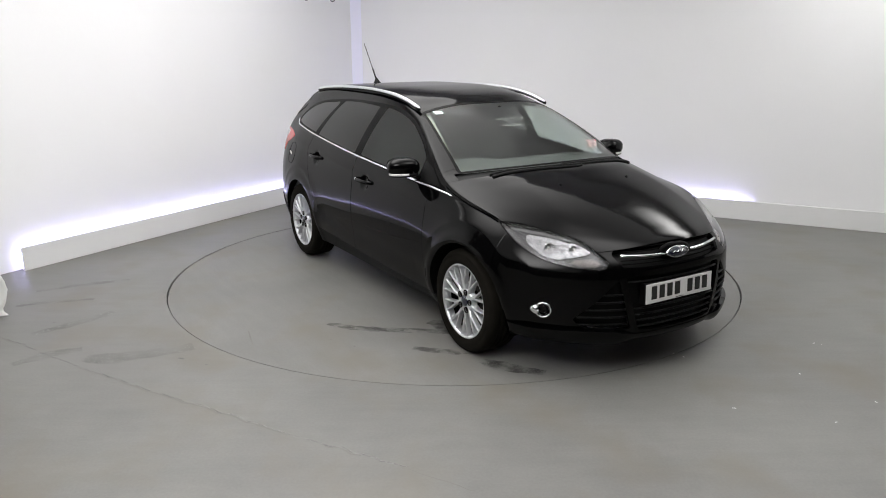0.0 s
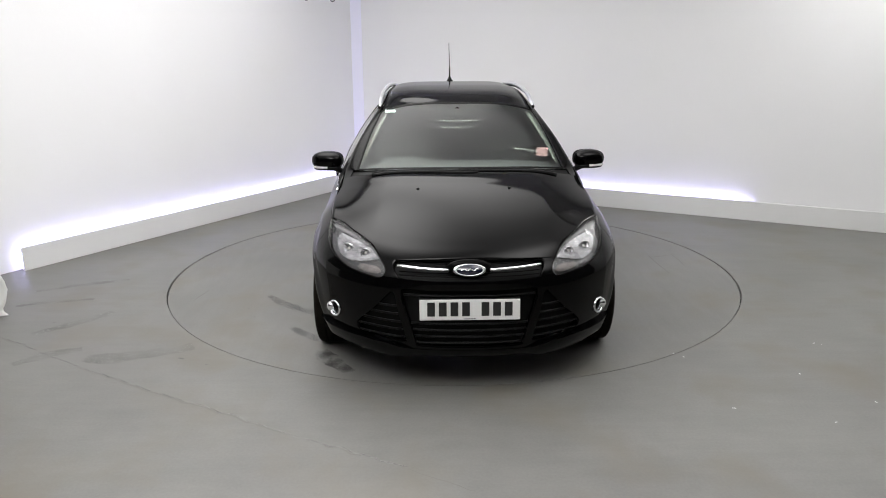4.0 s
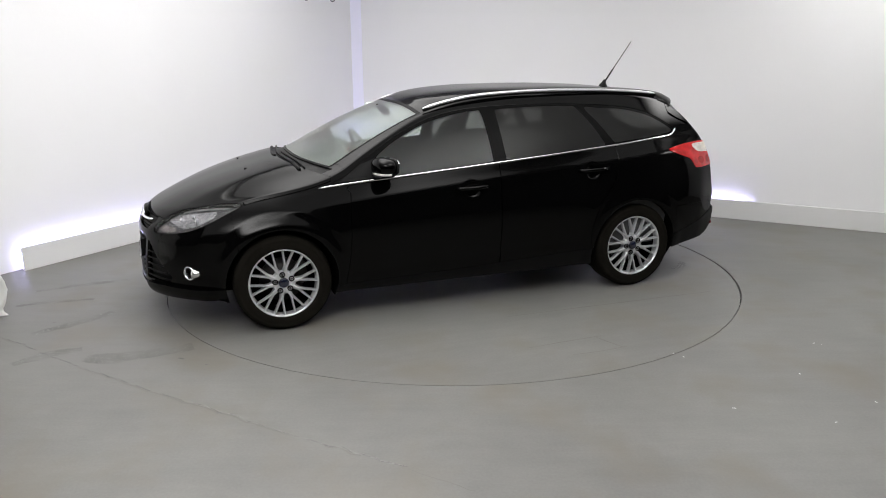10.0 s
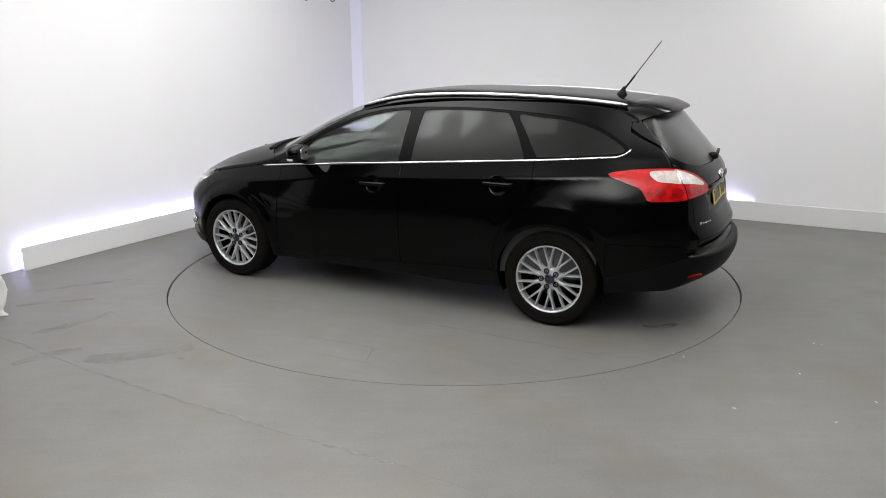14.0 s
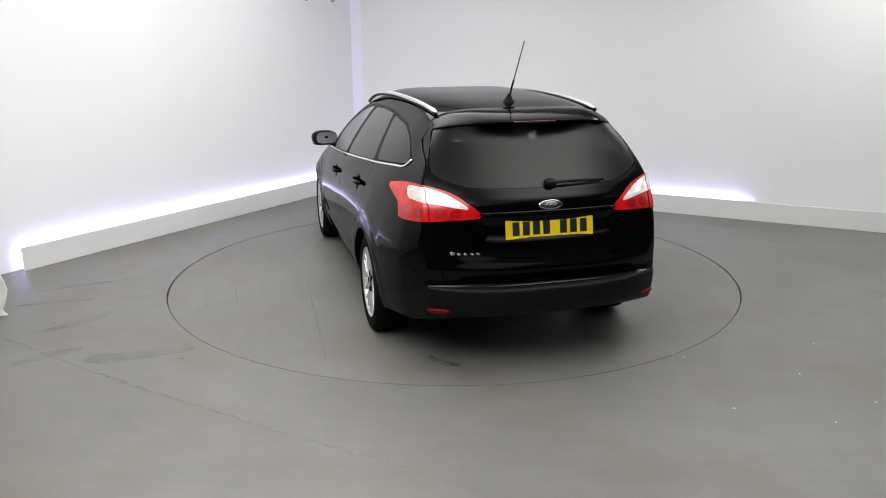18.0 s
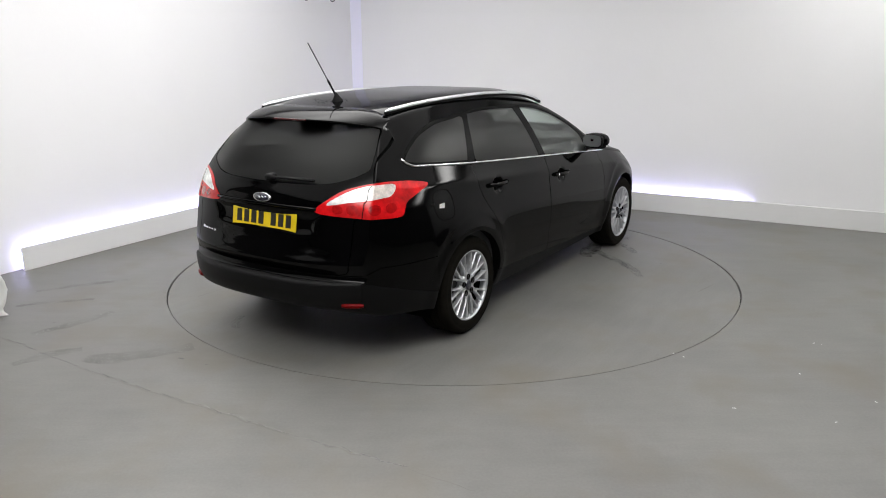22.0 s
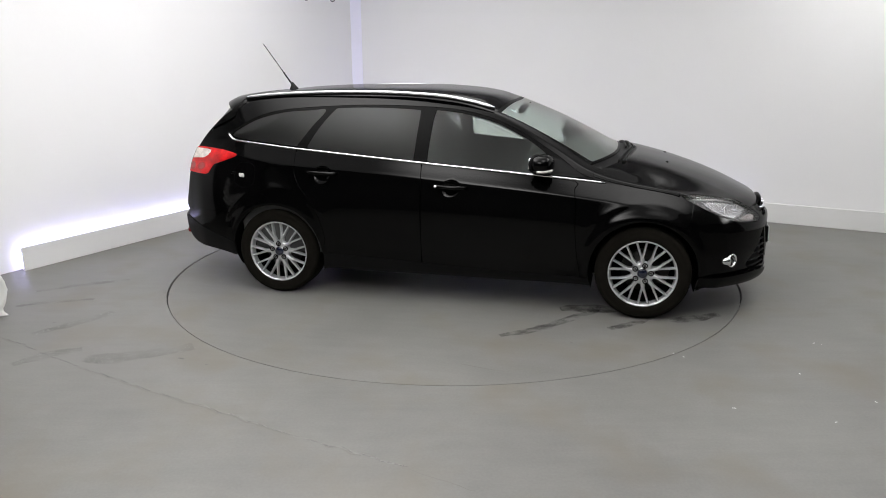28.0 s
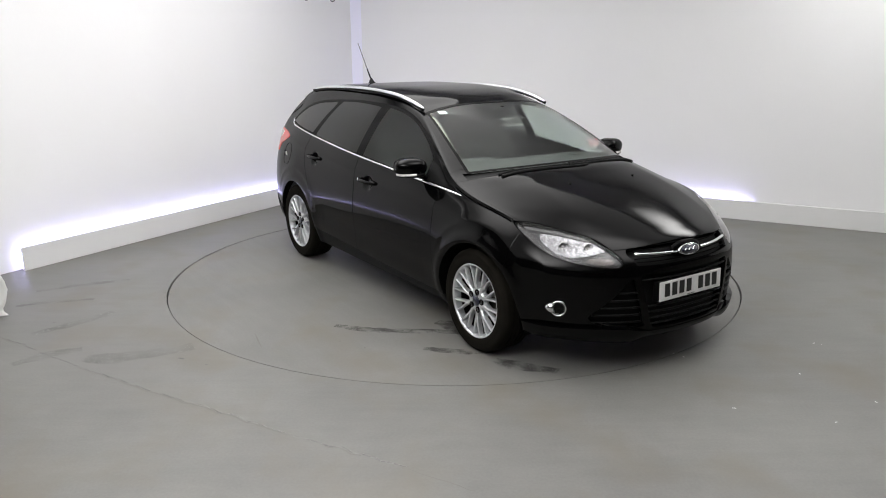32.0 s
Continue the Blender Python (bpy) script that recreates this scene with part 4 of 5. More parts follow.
def rear_x(y, z):
    d = (STERN_V[:, 1] - abs(y)) ** 2 + (STERN_V[:, 2] - z) ** 2
    i = np.argsort(d)[:6]
    w = 1 / (d[i] + 1e-6)
    return float((STERN_V[i, 0] * w).sum() / w.sum())


def slats(g, name):
    if name == "upper_grille":
        for side in (1, -1):
            pts = [(front_x(yy, 0.690) + 0.006, side * yy, 0.690 - 0.012 * (yy / 0.37) ** 2 * -1) for yy in np.linspace(0.105, 0.372, 10)]
            part("chrome_bar", tube("chrome_bar", pts, 0.011, M_CHROME, 8, flat=0.75), g, "chrome grille bar")
            for zz in (0.655, 0.672, 0.712, 0.728):
                pts = [(front_x(yy, zz) - 0.016, side * yy, zz) for yy in np.linspace(0.0, 0.365, 10)]
                part("slat", tube("slat", pts, 0.005, M_SHELL, 6, flat=0.6), g)
    else:
        for zz in (0.305, 0.340, 0.375, 0.410, 0.560):
            half = 0.275 + 0.072 * (zz - 0.29) / 0.29
            pts = [(front_x(yy, zz) - 0.010, yy, zz) for yy in np.linspace(-half, half, 15)]
            part("slat", tube("slat", pts, 0.010, M_PLASTIC, 6, flat=0.5), g)


def plate(parent, material, m, label):
    """A number plate with plain bars for its characters."""
    p = part("number_plate", box_mesh("number_plate", (0.52, 0.006, 0.111), material, bevel=0.0), parent, label, m)
    bev = smooth_mod(p, 0.006, 3)
    xs = [-0.185, -0.125, -0.065, -0.005, 0.095, 0.155, 0.215]
    for k, cx in enumerate(xs):
        part("character_bar", box_mesh("character_bar", (0.040, 0.002, 0.074), M_INK, bevel=0.0), p, "", pose(cx - 0.015, -0.0040, 0.004))
    part("maker_mark", box_mesh("maker_mark", (0.06, 0.002, 0.003), M_INK, bevel=0.0), p, "", pose(0, -0.0040, -0.048))
    return p


def badge(parent, m, label):
    e = part("badge", lathe("badge", [(0.001, 0.006), (0.055, 0.006), (0.062, 0.007), (0.066, 0.004), (0.066, -0.01)], M_CHROME, 40), parent, label, m @ Matrix.Diagonal((1.06, 1, 0.42, 1)))
    part("enamel", lathe("enamel", [(0.001, 0.0085), (0.050, 0.0080), (0.053, 0.005)], M_NAVY, 40), e, "dark blue enamel")
    wave = [(-0.036 + 0.0072 * k, 0.0095, 0.016 * math.sin(k * 1.75) * (1 - 0.04 * k)) for k in range(11)]
    part("emblem_stroke", tube("emblem_stroke", [tuple(p) for p in spline(wave, 3, closed=False)], 0.0035, M_CHROME, 6), e, "plain chrome squiggle")
    return e


def wheel(name="wheel"):
    """A tyre on a ten-times forked silver alloy; its outer face looks along +y."""
    e = new(name)
    half = 0.1075
    prof = [(0.212, -half + 0.01), (0.235, -half), (0.275, -half - 0.006), (0.300, -half + 0.002), (0.314, -half + 0.016), (0.3165, -half + 0.03)]
    for c in (-0.045, -0.015, 0.015, 0.045):
        prof += [(0.318, c - 0.012), (0.3185, c - 0.005), (0.311, c - 0.004), (0.311, c + 0.004), (0.3185, c + 0.005), (0.318, c + 0.012)]
    prof += [(0.3165, half - 0.03), (0.314, half - 0.016), (0.300, half - 0.002), (0.285, half + 0.004), (0.282, half + 0.002), (0.270, half + 0.006), (0.240, half + 0.003), (0.232, half - 0.001), (0.224, half - 0.006), (0.216, half - 0.014)]
    ty = part("tyre", lathe("tyre", prof, M_TYRE, 72), e, "black road tyre with a dusty sidewall")
    # shoulder blocks of the tread
    vs, fs = [], []
    for k in range(72):
        a = 2 * math.pi * k / 72
        for sgn in (1, -1):
            b = len(vs)
            for da in (-0.026, 0.026):
                for r, h in ((0.3195, 0.068), (0.3175, 0.085), (0.311, 0.098)):
                    q = a + da
                    vs.append((r * math.cos(q), sgn * h, r * math.sin(q)))
            fs += [(b, b + 1, b + 4, b + 3), (b + 1, b + 2, b + 5, b + 4)]
    tagged(part("tread", mesh_of("tread", vs, fs, M_TYRE), ty), kind="stuff")
    # barrel is near-black, not alloy: the shade between the spokes is in its colour
    part("barrel", lathe("barrel", [(0.202, -0.09), (0.198, -0.05), (0.204, 0.0), (0.2085, 0.056)], M_SHELL, 72), e)
    part("rim", lathe("rim", [(0.2085, 0.055), (0.212, 0.075), (0.2150, 0.092), (0.2175, 0.099), (0.2215, 0.1035), (0.2265, 0.1060), (0.2300, 0.1030), (0.229, 0.09), (0.220, 0.06), (0.214, 0.0), (0.219, -0.095)], M_ALLOY, 72), e, "silver alloy rim")
    # dark disc added behind the spokes as shade
    part("wheel_well_shade", lathe("wheel_well_shade", [(0.205, -0.085), (0.02, -0.085)], M_SHELL, 48), e)
    part("brake_disc", lathe("brake_disc", [(0.06, 0.01), (0.065, 0.02), (0.07, 0.0), (0.145, 0.0), (0.146, -0.02), (0.06, -0.022)], M_DISC, 48), e, "grey steel brake disc")
    part("caliper", box_mesh("caliper", (0.07, 0.06, 0.15), M_DISC, pose(-0.135, -0.01, 0.02), bevel=0.012), e)

    def bar(bm, a, b, wa, wb, ya, yb, deep):
        (ra, ta), (rb, tb) = a, b
        p, q = Vector((ra * math.cos(ta), 0, ra * math.sin(ta))), Vector((rb * math.cos(tb), 0, rb * math.sin(tb)))
        d = (q - p).normalized()
        n = Vector((-d.z, 0, d.x))
        rows = []
        for c, wid, yy in ((p, wa, ya), (q, wb, yb)):
            rows.append([bm.verts.new(v) for v in (c - n * wid * 1.25 + Vector((0, yy - deep, 0)), c - n * wid + Vector((0, yy - 0.006, 0)), c - n * wid * 0.5 + Vector((0, yy, 0)), c + n * wid * 0.5 + Vector((0, yy, 0)), c + n * wid + Vector((0, yy - 0.006, 0)), c + n * wid * 1.25 + Vector((0, yy - deep, 0)))])
        for k in range(5):
            bm.faces.new((rows[0][k], rows[0][k + 1], rows[1][k + 1], rows[1][k]))
        for r in rows:
            bm.faces.new(r)

    bm = bmesh.new()
    step = 2 * math.pi / 10
    bar(bm, (0.040, 0), (0.116, 0), 0.0155, 0.0095, 0.088, 0.096, 0.04)
    for sg in (1, -1):
        bar(bm, (0.104, sg * 0.030), (0.2185, sg * step * 0.25), 0.0066, 0.0056, 0.096, 0.099, 0.030)
    spoke = bm_mesh("spoke", bm, M_ALLOY)
    for k in range(10):
        part("spoke", spoke, e, "", pose(0, 0, 0, 0, 36 * k, 0))
    part("hub", lathe("hub", [(0.080, 0.05), (0.078, 0.080), (0.066, 0.090), (0.050, 0.088), (0.036, 0.085), (0.034, 0.09)], M_ALLOY, 40), e)
    part("centre_cap", lathe("centre_cap", [(0.031, 0.085), (0.031, 0.093), (0.026, 0.096), (0.001, 0.098)], M_NAVY, 32), e, "round centre cap with a dark blue face")
    nut = lathe("wheel_nut", [(0.0155, 0.078), (0.0155, 0.0925), (0.0125, 0.0915), (0.0115, 0.0875), (0.007, 0.0875), (0.007, 0.092), (0.001, 0.093)], M_DISC, 12, smooth=False)
    sock = lathe("nut_socket", [(0.0195, 0.0880), (0.0190, 0.0940), (0.0125, 0.0945), (0.0120, 0.089)], M_SHELL, 16)
    for k in range(5):
        a = 2 * math.pi * k / 5 + math.pi / 2
        at = pose(0.056 * math.cos(a), 0, 0.056 * math.sin(a))
        part("wheel_nut", nut, e, "", at)
        part("nut_socket", sock, e, "", at)
    return e


def build_wheels(car):
    first = wheel()
    for k, (x, y, spin) in enumerate(((HX, 0.784, 8), (-HX, 0.772, 20), (HX, -0.784, -14), (-HX, -0.772, 3))):
        m = pose(x, y, HZ + 0.0035) @ pose(0, 0, 0, 0, spin, 0) if y > 0 else pose(x, y, HZ + 0.0035, 0, 0, 180) @ pose(0, 0, 0, 0, spin, 0)
        w = first if k == 0 else copy_thing(first, Matrix.Identity(4))
        w.parent = car
        w.matrix_basis = m
        tagged(w, label="silver forked-spoke alloy wheel with black tyre")
        # liner of the arch
        s = 1 if y > 0 else -1
        vs, fs = [], []
        n = 28
        for i in range(n + 1):
            a = math.pi * (-0.12 + 1.24 * i / n)
            for yy in (s * 0.52, s * (float(side_y(np.array([x + 0.366 * math.cos(a)]), np.array([HZ + 0.366 * math.sin(a)]))[0]) - 0.004)):
                vs.append((x + 0.366 * math.cos(a), yy, HZ + 0.366 * math.sin(a)))
        for i in range(n):
            fs.append((2 * i, 2 * i + 1, 2 * i + 3, 2 * i + 2))
        part("arch_liner", mesh_of("arch_liner", vs, fs, M_SHELL, True), car)
        part("arch_back", mesh_of("arch_back", [(x - 0.38, s * 0.52, 0.2), (x + 0.38, s * 0.52, 0.2), (x + 0.38, s * 0.52, 0.72), (x - 0.38, s * 0.52, 0.72)], [(0, 1, 2, 3)], M_SHELL), car)
    part("floor_pan", box_mesh("floor_pan", (3.4, 1.10, 0.06), M_SHELL, pose(0.12, 0, 0.24), bevel=0.01), car, "dark underbody pan")
    part("floor_pan", box_mesh("floor_pan", (1.75, 1.66, 0.06), M_SHELL, pose(0.0, 0, 0.245), bevel=0.01), car, "dark underbody pan")
# ---- trim, mirrors, cabin ----
def build_trim(car, fb, tg, rb, doors_f, doors_r):
    # roof rails
    for s in (1, -1):
        path = [(0.255, 0.557, 1.388), (0.18, 0.557, 1.408), (0.09, 0.557, 1.430), (-0.05, 0.554, 1.455), (-0.20, 0.550, 1.471), (-0.45, 0.543, 1.484), (-0.75, 0.535, 1.488), (-1.12, 0.524, 1.480), (-1.40, 0.514, 1.466), (-1.60, 0.507, 1.449), (-1.69, 0.503, 1.438)]
        pts = spline(path, 5, closed=False)
        rail = tube("roof_rail", [(p[0], s * p[1], p[2] - 0.010) for p in pts], 0.016, M_SATIN, 10, taper=lambda t: 0.35 + 0.65 * min(1, 14 * t, 14 * (1 - t)), flat=0.8)
        r = part("roof_rail", rail, car, "satin silver roof rail")
        pts2 = [(p[0], s * (p[1] + 0.004), p[2] - 0.020) for p in pts]
        part("rail_foot", tube("rail_foot", pts2, 0.011, M_PLASTIC, 8, flat=1.1), r)
    # aerial
    a = part("aerial", lathe("aerial", [(0.038, 0.0), (0.036, 0.012), (0.024, 0.028), (0.013, 0.048), (0.007, 0.062), (0.001, 0.064)], M_PLASTIC, 20, "Z"), car, "black rod aerial leaning back", pose(-1.525, 0, 1.458, 0, -12, 0))
    part("rod", tube("rod", [(-0.004, 0, 0.04), (-0.055, 0, 0.155)], 0.0065, M_PLASTIC, 8), a)
    part("whip", tube("whip", [(-0.050, 0, 0.145), (-0.1695, 0, 0.411)], 0.0035, M_DISC, 6), a)
    # spoiler over the tailgate
    top_v = SKIN_V[(SKIN_V[:, 3] > 18) & (SKIN_V[:, 4] <= 1.0) & (SKIN_V[:, 0] < -1.4) & (SKIN_V[:, 2] > 1.3)]

    def roof_z(x, y):
        d = (top_v[:, 0] - x) ** 2 + (top_v[:, 1] - abs(y)) ** 2
        i = np.argsort(d)[:6]
        w = 1 / (d[i] + 1e-6)
        return float((top_v[i, 2] * w).sum() / w.sum())

    vs, fs = [], []
    ys = np.linspace(-0.575, 0.575, 37)
    for y in ys:
        q = abs(y) / 0.575
        drop = 0.055 * q ** 3.0
        x0, x1 = -1.705 + 0.02 * q ** 2, -1.968 + 0.185 * q ** 3
        top0 = roof_z(x0, y) + 0.0015
        edge = 1.390 - 0.050 * q ** 4
        thin = 1 - 0.55 * q ** 6
        sec = [(x0, top0 + 0.001), (x0 + (x1 - x0) * 0.35, top0 + (edge - top0) * 0.12), (x0 + (x1 - x0) * 0.65, top0 + (edge - top0) * 0.35), (x0 + (x1 - x0) * 0.90, top0 + (edge - top0) * 0.78), (x1, edge), (x1 + 0.003, edge - 0.010), (x1 + 0.05, edge - 0.008), (x1 + 0.085, edge - 0.014), (x0 - 0.10, edge - 0.028), (x0 - 0.02, edge - 0.030)]
        vs += [(x, math.copysign(min(abs(y), max(0.40, float(side_y(np.array([x]), np.array([z]))[0]) + 0.001)), y), z) for x, z in sec]
    k = 10
    for i in range(len(ys) - 1):
        for j in range(k):
            fs.append((i * k + j, i * k + (j + 1) % k, (i + 1) * k + (j + 1) % k, (i + 1) * k + j))
    fs += [tuple(range(k)), tuple((len(ys) - 1) * k + j for j in range(k))[::-1]]
    sp = part("spoiler", mesh_of("spoiler", vs, fs, M_PAINT, True), tg, "black roof spoiler over the rear window")
    smooth_mod(sp, 0.004)
    part("brake_lamp", box_mesh("brake_lamp", (0.008, 0.26, 0.011), M_BRAKE, pose(-1.966, 0, 1.3845), bevel=0.003), sp, "dark red high brake lamp")
    # rear wiper
    w = part("rear_wiper", blob("rear_wiper", (0.07, 0.07, 0.05), M_PLASTIC, pose(rear_x(0.02, 1.065) - 0.012, -0.02, 1.068), 2.4), tg, "black rear wiper at rest")
    part("arm", tube("arm", [(rear_x(0.0, 1.07) - 0.035, -0.0, 1.072), (rear_x(0.15, 1.072) - 0.03, -0.15, 1.074), (rear_x(0.34, 1.07) - 0.022, -0.345, 1.071)], 0.011, M_PLASTIC, 8, flat=0.8), w)
    # plates and badges
    fp = 0.488
    p = plate(fb, M_PLATE_W, Matrix.Translation((2.190, 0.0, fp)) @ Matrix.Rotation(radians(-2.5), 4, 'Y') @ Matrix.Rotation(radians(90), 4, 'Z'), "white front number plate with dark characters as bars")
    part("plate_holder", box_mesh("plate_holder", (0.04, 0.525, 0.118), M_PLASTIC, pose(2.165, 0, fp), bevel=0.004), fb)
    p = plate(tg, M_PLATE_Y, Matrix.Translation((-2.227, 0.0, 0.827)) @ Matrix.Rotation(radians(9), 4, 'Y') @ Matrix.Rotation(radians(-90), 4, 'Z'), "yellow rear number plate with dark characters as bars")
    badge(fb, Matrix.Translation((2.156, 0, 0.690)) @ pose(0, 0, 0, 0, 0, -90) @ pose(0, 0, 0, 22, 0, 0) @ Matrix.Diagonal((1.22, 1, 1.22, 1)), "oval chrome badge with dark blue enamel")
    part("badge_mount", blob("badge_mount", (0.05, 0.235, 0.100), M_GLOSS, pose(2.127, 0, 0.690), 2.4), fb)
    badge(tg, Matrix.Translation((-2.228, 0, 0.957)) @ pose(0, 0, 0, 0, 0, 90) @ pose(0, 0, 0, 12, 0, 0), "oval chrome badge with dark blue enamel")
    # model name as plain shapes
    for k in range(5):
        yy = 0.555 - 0.034 * k
        part("name_bar", box_mesh("name_bar", (0.004, 0.019 if k else 0.026, 0.011 if k else 0.018), M_CHROME, pose(rear_x(yy, 0.710) - 0.001, yy, 0.710 + (0.003 if k == 0 else 0), 18, 0, -8), bevel=0.003), tg, "small chrome name badge shape")
    # plate bay trim lip
    part("handle_strip", tube("handle_strip", [(rear_x(yy, 0.925) - 0.004, yy, 0.922) for yy in np.linspace(-0.40, 0.40, 14)], 0.010, M_PAINT, 8), tg)
    # reflectors in the rear valance
    for s in (1, -1):
        pts = [(rear_x(yy, 0.395) - 0.002, s * yy, 0.392) for yy in (0.575, 0.60, 0.63, 0.66, 0.685)]
        part("rear_reflector", tube("rear_reflector", pts, 0.019, M_REARREF, 10, flat=0.9, taper=lambda t: 1 - 0.4 * abs(2 * t - 1) ** 4), rb, "dark red rear reflector")
    # fog lamps
    for s in (1, -1):
        m = Matrix.Translation((1.893, s * 0.728, 0.405)) @ Euler((0, 0, radians(-48 * s if s > 0 else -132))).to_matrix().to_4x4()
        f = part("fog_lamp", lathe("fog_lamp", [(0.046, -0.03), (0.046, 0.010), (0.041, 0.016), (0.036, 0.010), (0.034, -0.004)], M_CHROME, 32), fb, "round fog lamp in a chrome ring", m)
        part("bowl", lathe("bowl", [(0.034, -0.003), (0.028, -0.016), (0.014, -0.024), (0.001, -0.026)], M_SATIN, 24), f)
        part("lens", lathe("lens", [(0.035, 0.002), (0.024, 0.008), (0.001, 0.011)], M_LAMPCOVER, 24), f)
        part("fog_bezel", blob("fog_bezel", (0.20, 0.03, 0.085), M_GLOSS, m @ pose(0.035 * s, -0.022, 0), 2.6), fb)
        part("chrome_wing", tube("chrome_wing", [(-0.024 * s, -0.008, 0.0), (-0.040 * s, -0.012, 0.0), (-0.054 * s, -0.020, 0.0), (-0.064 * s, -0.030, 0.0)], 0.036, M_CHROME, 12, taper=lambda t: 1 - 0.45 * t ** 2, flat=0.95), f)
    # mirrors
    for s, door in ((1, doors_f[0]), (-1, doors_f[1])):
        at = pose(0.640, s * 0.905, 1.043, 0, 0, 13 * s)
        h = part("door_mirror", blob("door_mirror", (0.140, 0.215, 0.120), M_PAINT, at, 2.5, (32, 20)), door, "black door mirror with a clear turn strip")
        part("mirror_glass", lozenge("mirror_glass", 0.006, 0.176, 0.094, M_MIRROR, at @ pose(-0.0665, 0, 0, 0, 3, 0)), h, "mirror glass")
        part("mirror_bezel", blob("mirror_bezel", (0.030, 0.200, 0.113), M_PLASTIC, at @ pose(-0.052, 0, 0), 3.0), h)
        strip = [at @ Vector((0.061 * math.cos(q) ** 0.8 if q < 1.57 else -0.015 * (q - 1.57), s * 0.093 * math.copysign(abs(math.sin(q)) ** 0.8, math.sin(q)), -0.043)) for q in np.linspace(-0.15, 1.75, 14)]
        part("turn_strip", tube("turn_strip", strip, 0.0085, M_WHITELENS, 8), h, "clear turn strip with chrome")
        part("mirror_skirt", blob("mirror_skirt", (0.125, 0.190, 0.040), M_PLASTIC, at @ pose(0, 0, -0.047), 2.8), h)
        part("mirror_foot", tube("mirror_foot", [(0.66, s * 0.80, 0.968), (0.655, s * 0.85, 0.990), (0.65, s * 0.89, 0.994)], 0.030, M_PLASTIC, 10, flat=0.6), h)
        part("mirror_sail", mesh_of("mirror_sail", [(xx, s * (float(side_y(np.array([xx]), np.array([zz]))[0]) + 0.003), zz) for xx, zz in ((0.92, 0.940), (0.66, 0.958), (0.655, 1.080), (0.76, 1.045))], [(0, 1, 2, 3)], M_PLASTIC), door)
    # door handles
    for doors, (xx, zz) in zip((doors_f, doors_r), HANDLES):
        for s, door in zip((1, -1), doors):
            y = float(side_y(np.array([xx]), np.array([zz]), False)[0])
            h = part("door_handle", tube("door_handle", [(xx + dx, s * (y + dy), zz + 0.006 - 0.02 * dx) for dx, dy in ((0.115, 0.004), (0.09, 0.018), (0.03, 0.030), (-0.04, 0.030), (-0.09, 0.022), (-0.115, 0.006))], 0.012, M_PAINT, 10, flat=1.15), door, "black pull handle")
            if doors is doors_f and s < 0:
                part("lock_barrel", lathe("lock_barrel", [(0.011, 0), (0.011, 0.003), (0.001, 0.004)], M_CHROME, 16), door, "chrome lock barrel", pose(xx - 0.10, -(y + 0.028), zz + 0.008, 0, 0, 180))
    # fuel flap, its sticker and latch
    fx, fz = -1.575, 0.885
    fy = float(side_y(np.array([fx]), np.array([fz]))[0])
    ring = [(fx + 0.088 * math.copysign(abs(math.cos(a)) ** 0.7, math.cos(a)), -float(side_y(np.array([fx + 0.088 * math.copysign(abs(math.cos(a)) ** 0.7, math.cos(a))]), np.array([fz + 0.088 * math.copysign(abs(math.sin(a)) ** 0.7, math.sin(a))]))[0]) - 0.0005, fz + 0.088 * math.copysign(abs(math.sin(a)) ** 0.7, math.sin(a))) for a in np.linspace(0, 2 * math.pi, 40)[:-1]]
    flap = part("fuel_flap", tube("fuel_flap", ring, 0.0018, M_SHELL, 5, closed=True), car, "round fuel flap outline")
    part("sticker", box_mesh("sticker", (0.044, 0.002, 0.030), M_PAPER_GLINT, pose(-1.600, -(fy + 0.002), 0.882, 4, 0, -9), bevel=0), flap, "small white sticker")
    part("latch", blob("latch", (0.045, 0.012, 0.018), M_GLOSS, pose(-1.672, -(float(side_y(np.array([-1.672]), np.array([0.895]))[0])), 0.895), 2.4), flap)
    # washers on the bonnet, front wipers
    for s in (1, -1):
        part("washer_jet", blob("washer_jet", (0.028, 0.018, 0.010), M_PLASTIC, pose(1.455, s * 0.27, 0.988, 0, -14, 0), 2.4), car)
    sv = SKIN_V[(SKIN_V[:, 3] > 11.5) & (SKIN_V[:, 3] < 15) & (SKIN_V[:, 4] <= 1)]

    def top_z(x, y):
        d = (sv[:, 0] - x) ** 2 + (sv[:, 1] - abs(y)) ** 2
        i = np.argsort(d)[:4]
        return float(sv[i, 2].mean())

    for pts in (((1.16, -0.56), (1.20, -0.30), (1.235, 0.0), (1.225, 0.10)), ((1.14, 0.60), (1.17, 0.40), (1.195, 0.15), (1.20, -0.02))):
        w = part("wiper", tube("wiper", [(x, y, top_z(x, y) + 0.002) for x, y in spline(pts, 5, closed=False)], 0.011, M_PLASTIC, 8, taper=lambda t: 1.1 - 0.5 * t), car, "black windscreen wiper at rest")
        part("blade", tube("blade", [(x - 0.035, y, top_z(x - 0.035, y) + 0.003) for x, y in spline(pts, 5, closed=False)], 0.006, M_PLASTIC, 6, flat=1.6), w)


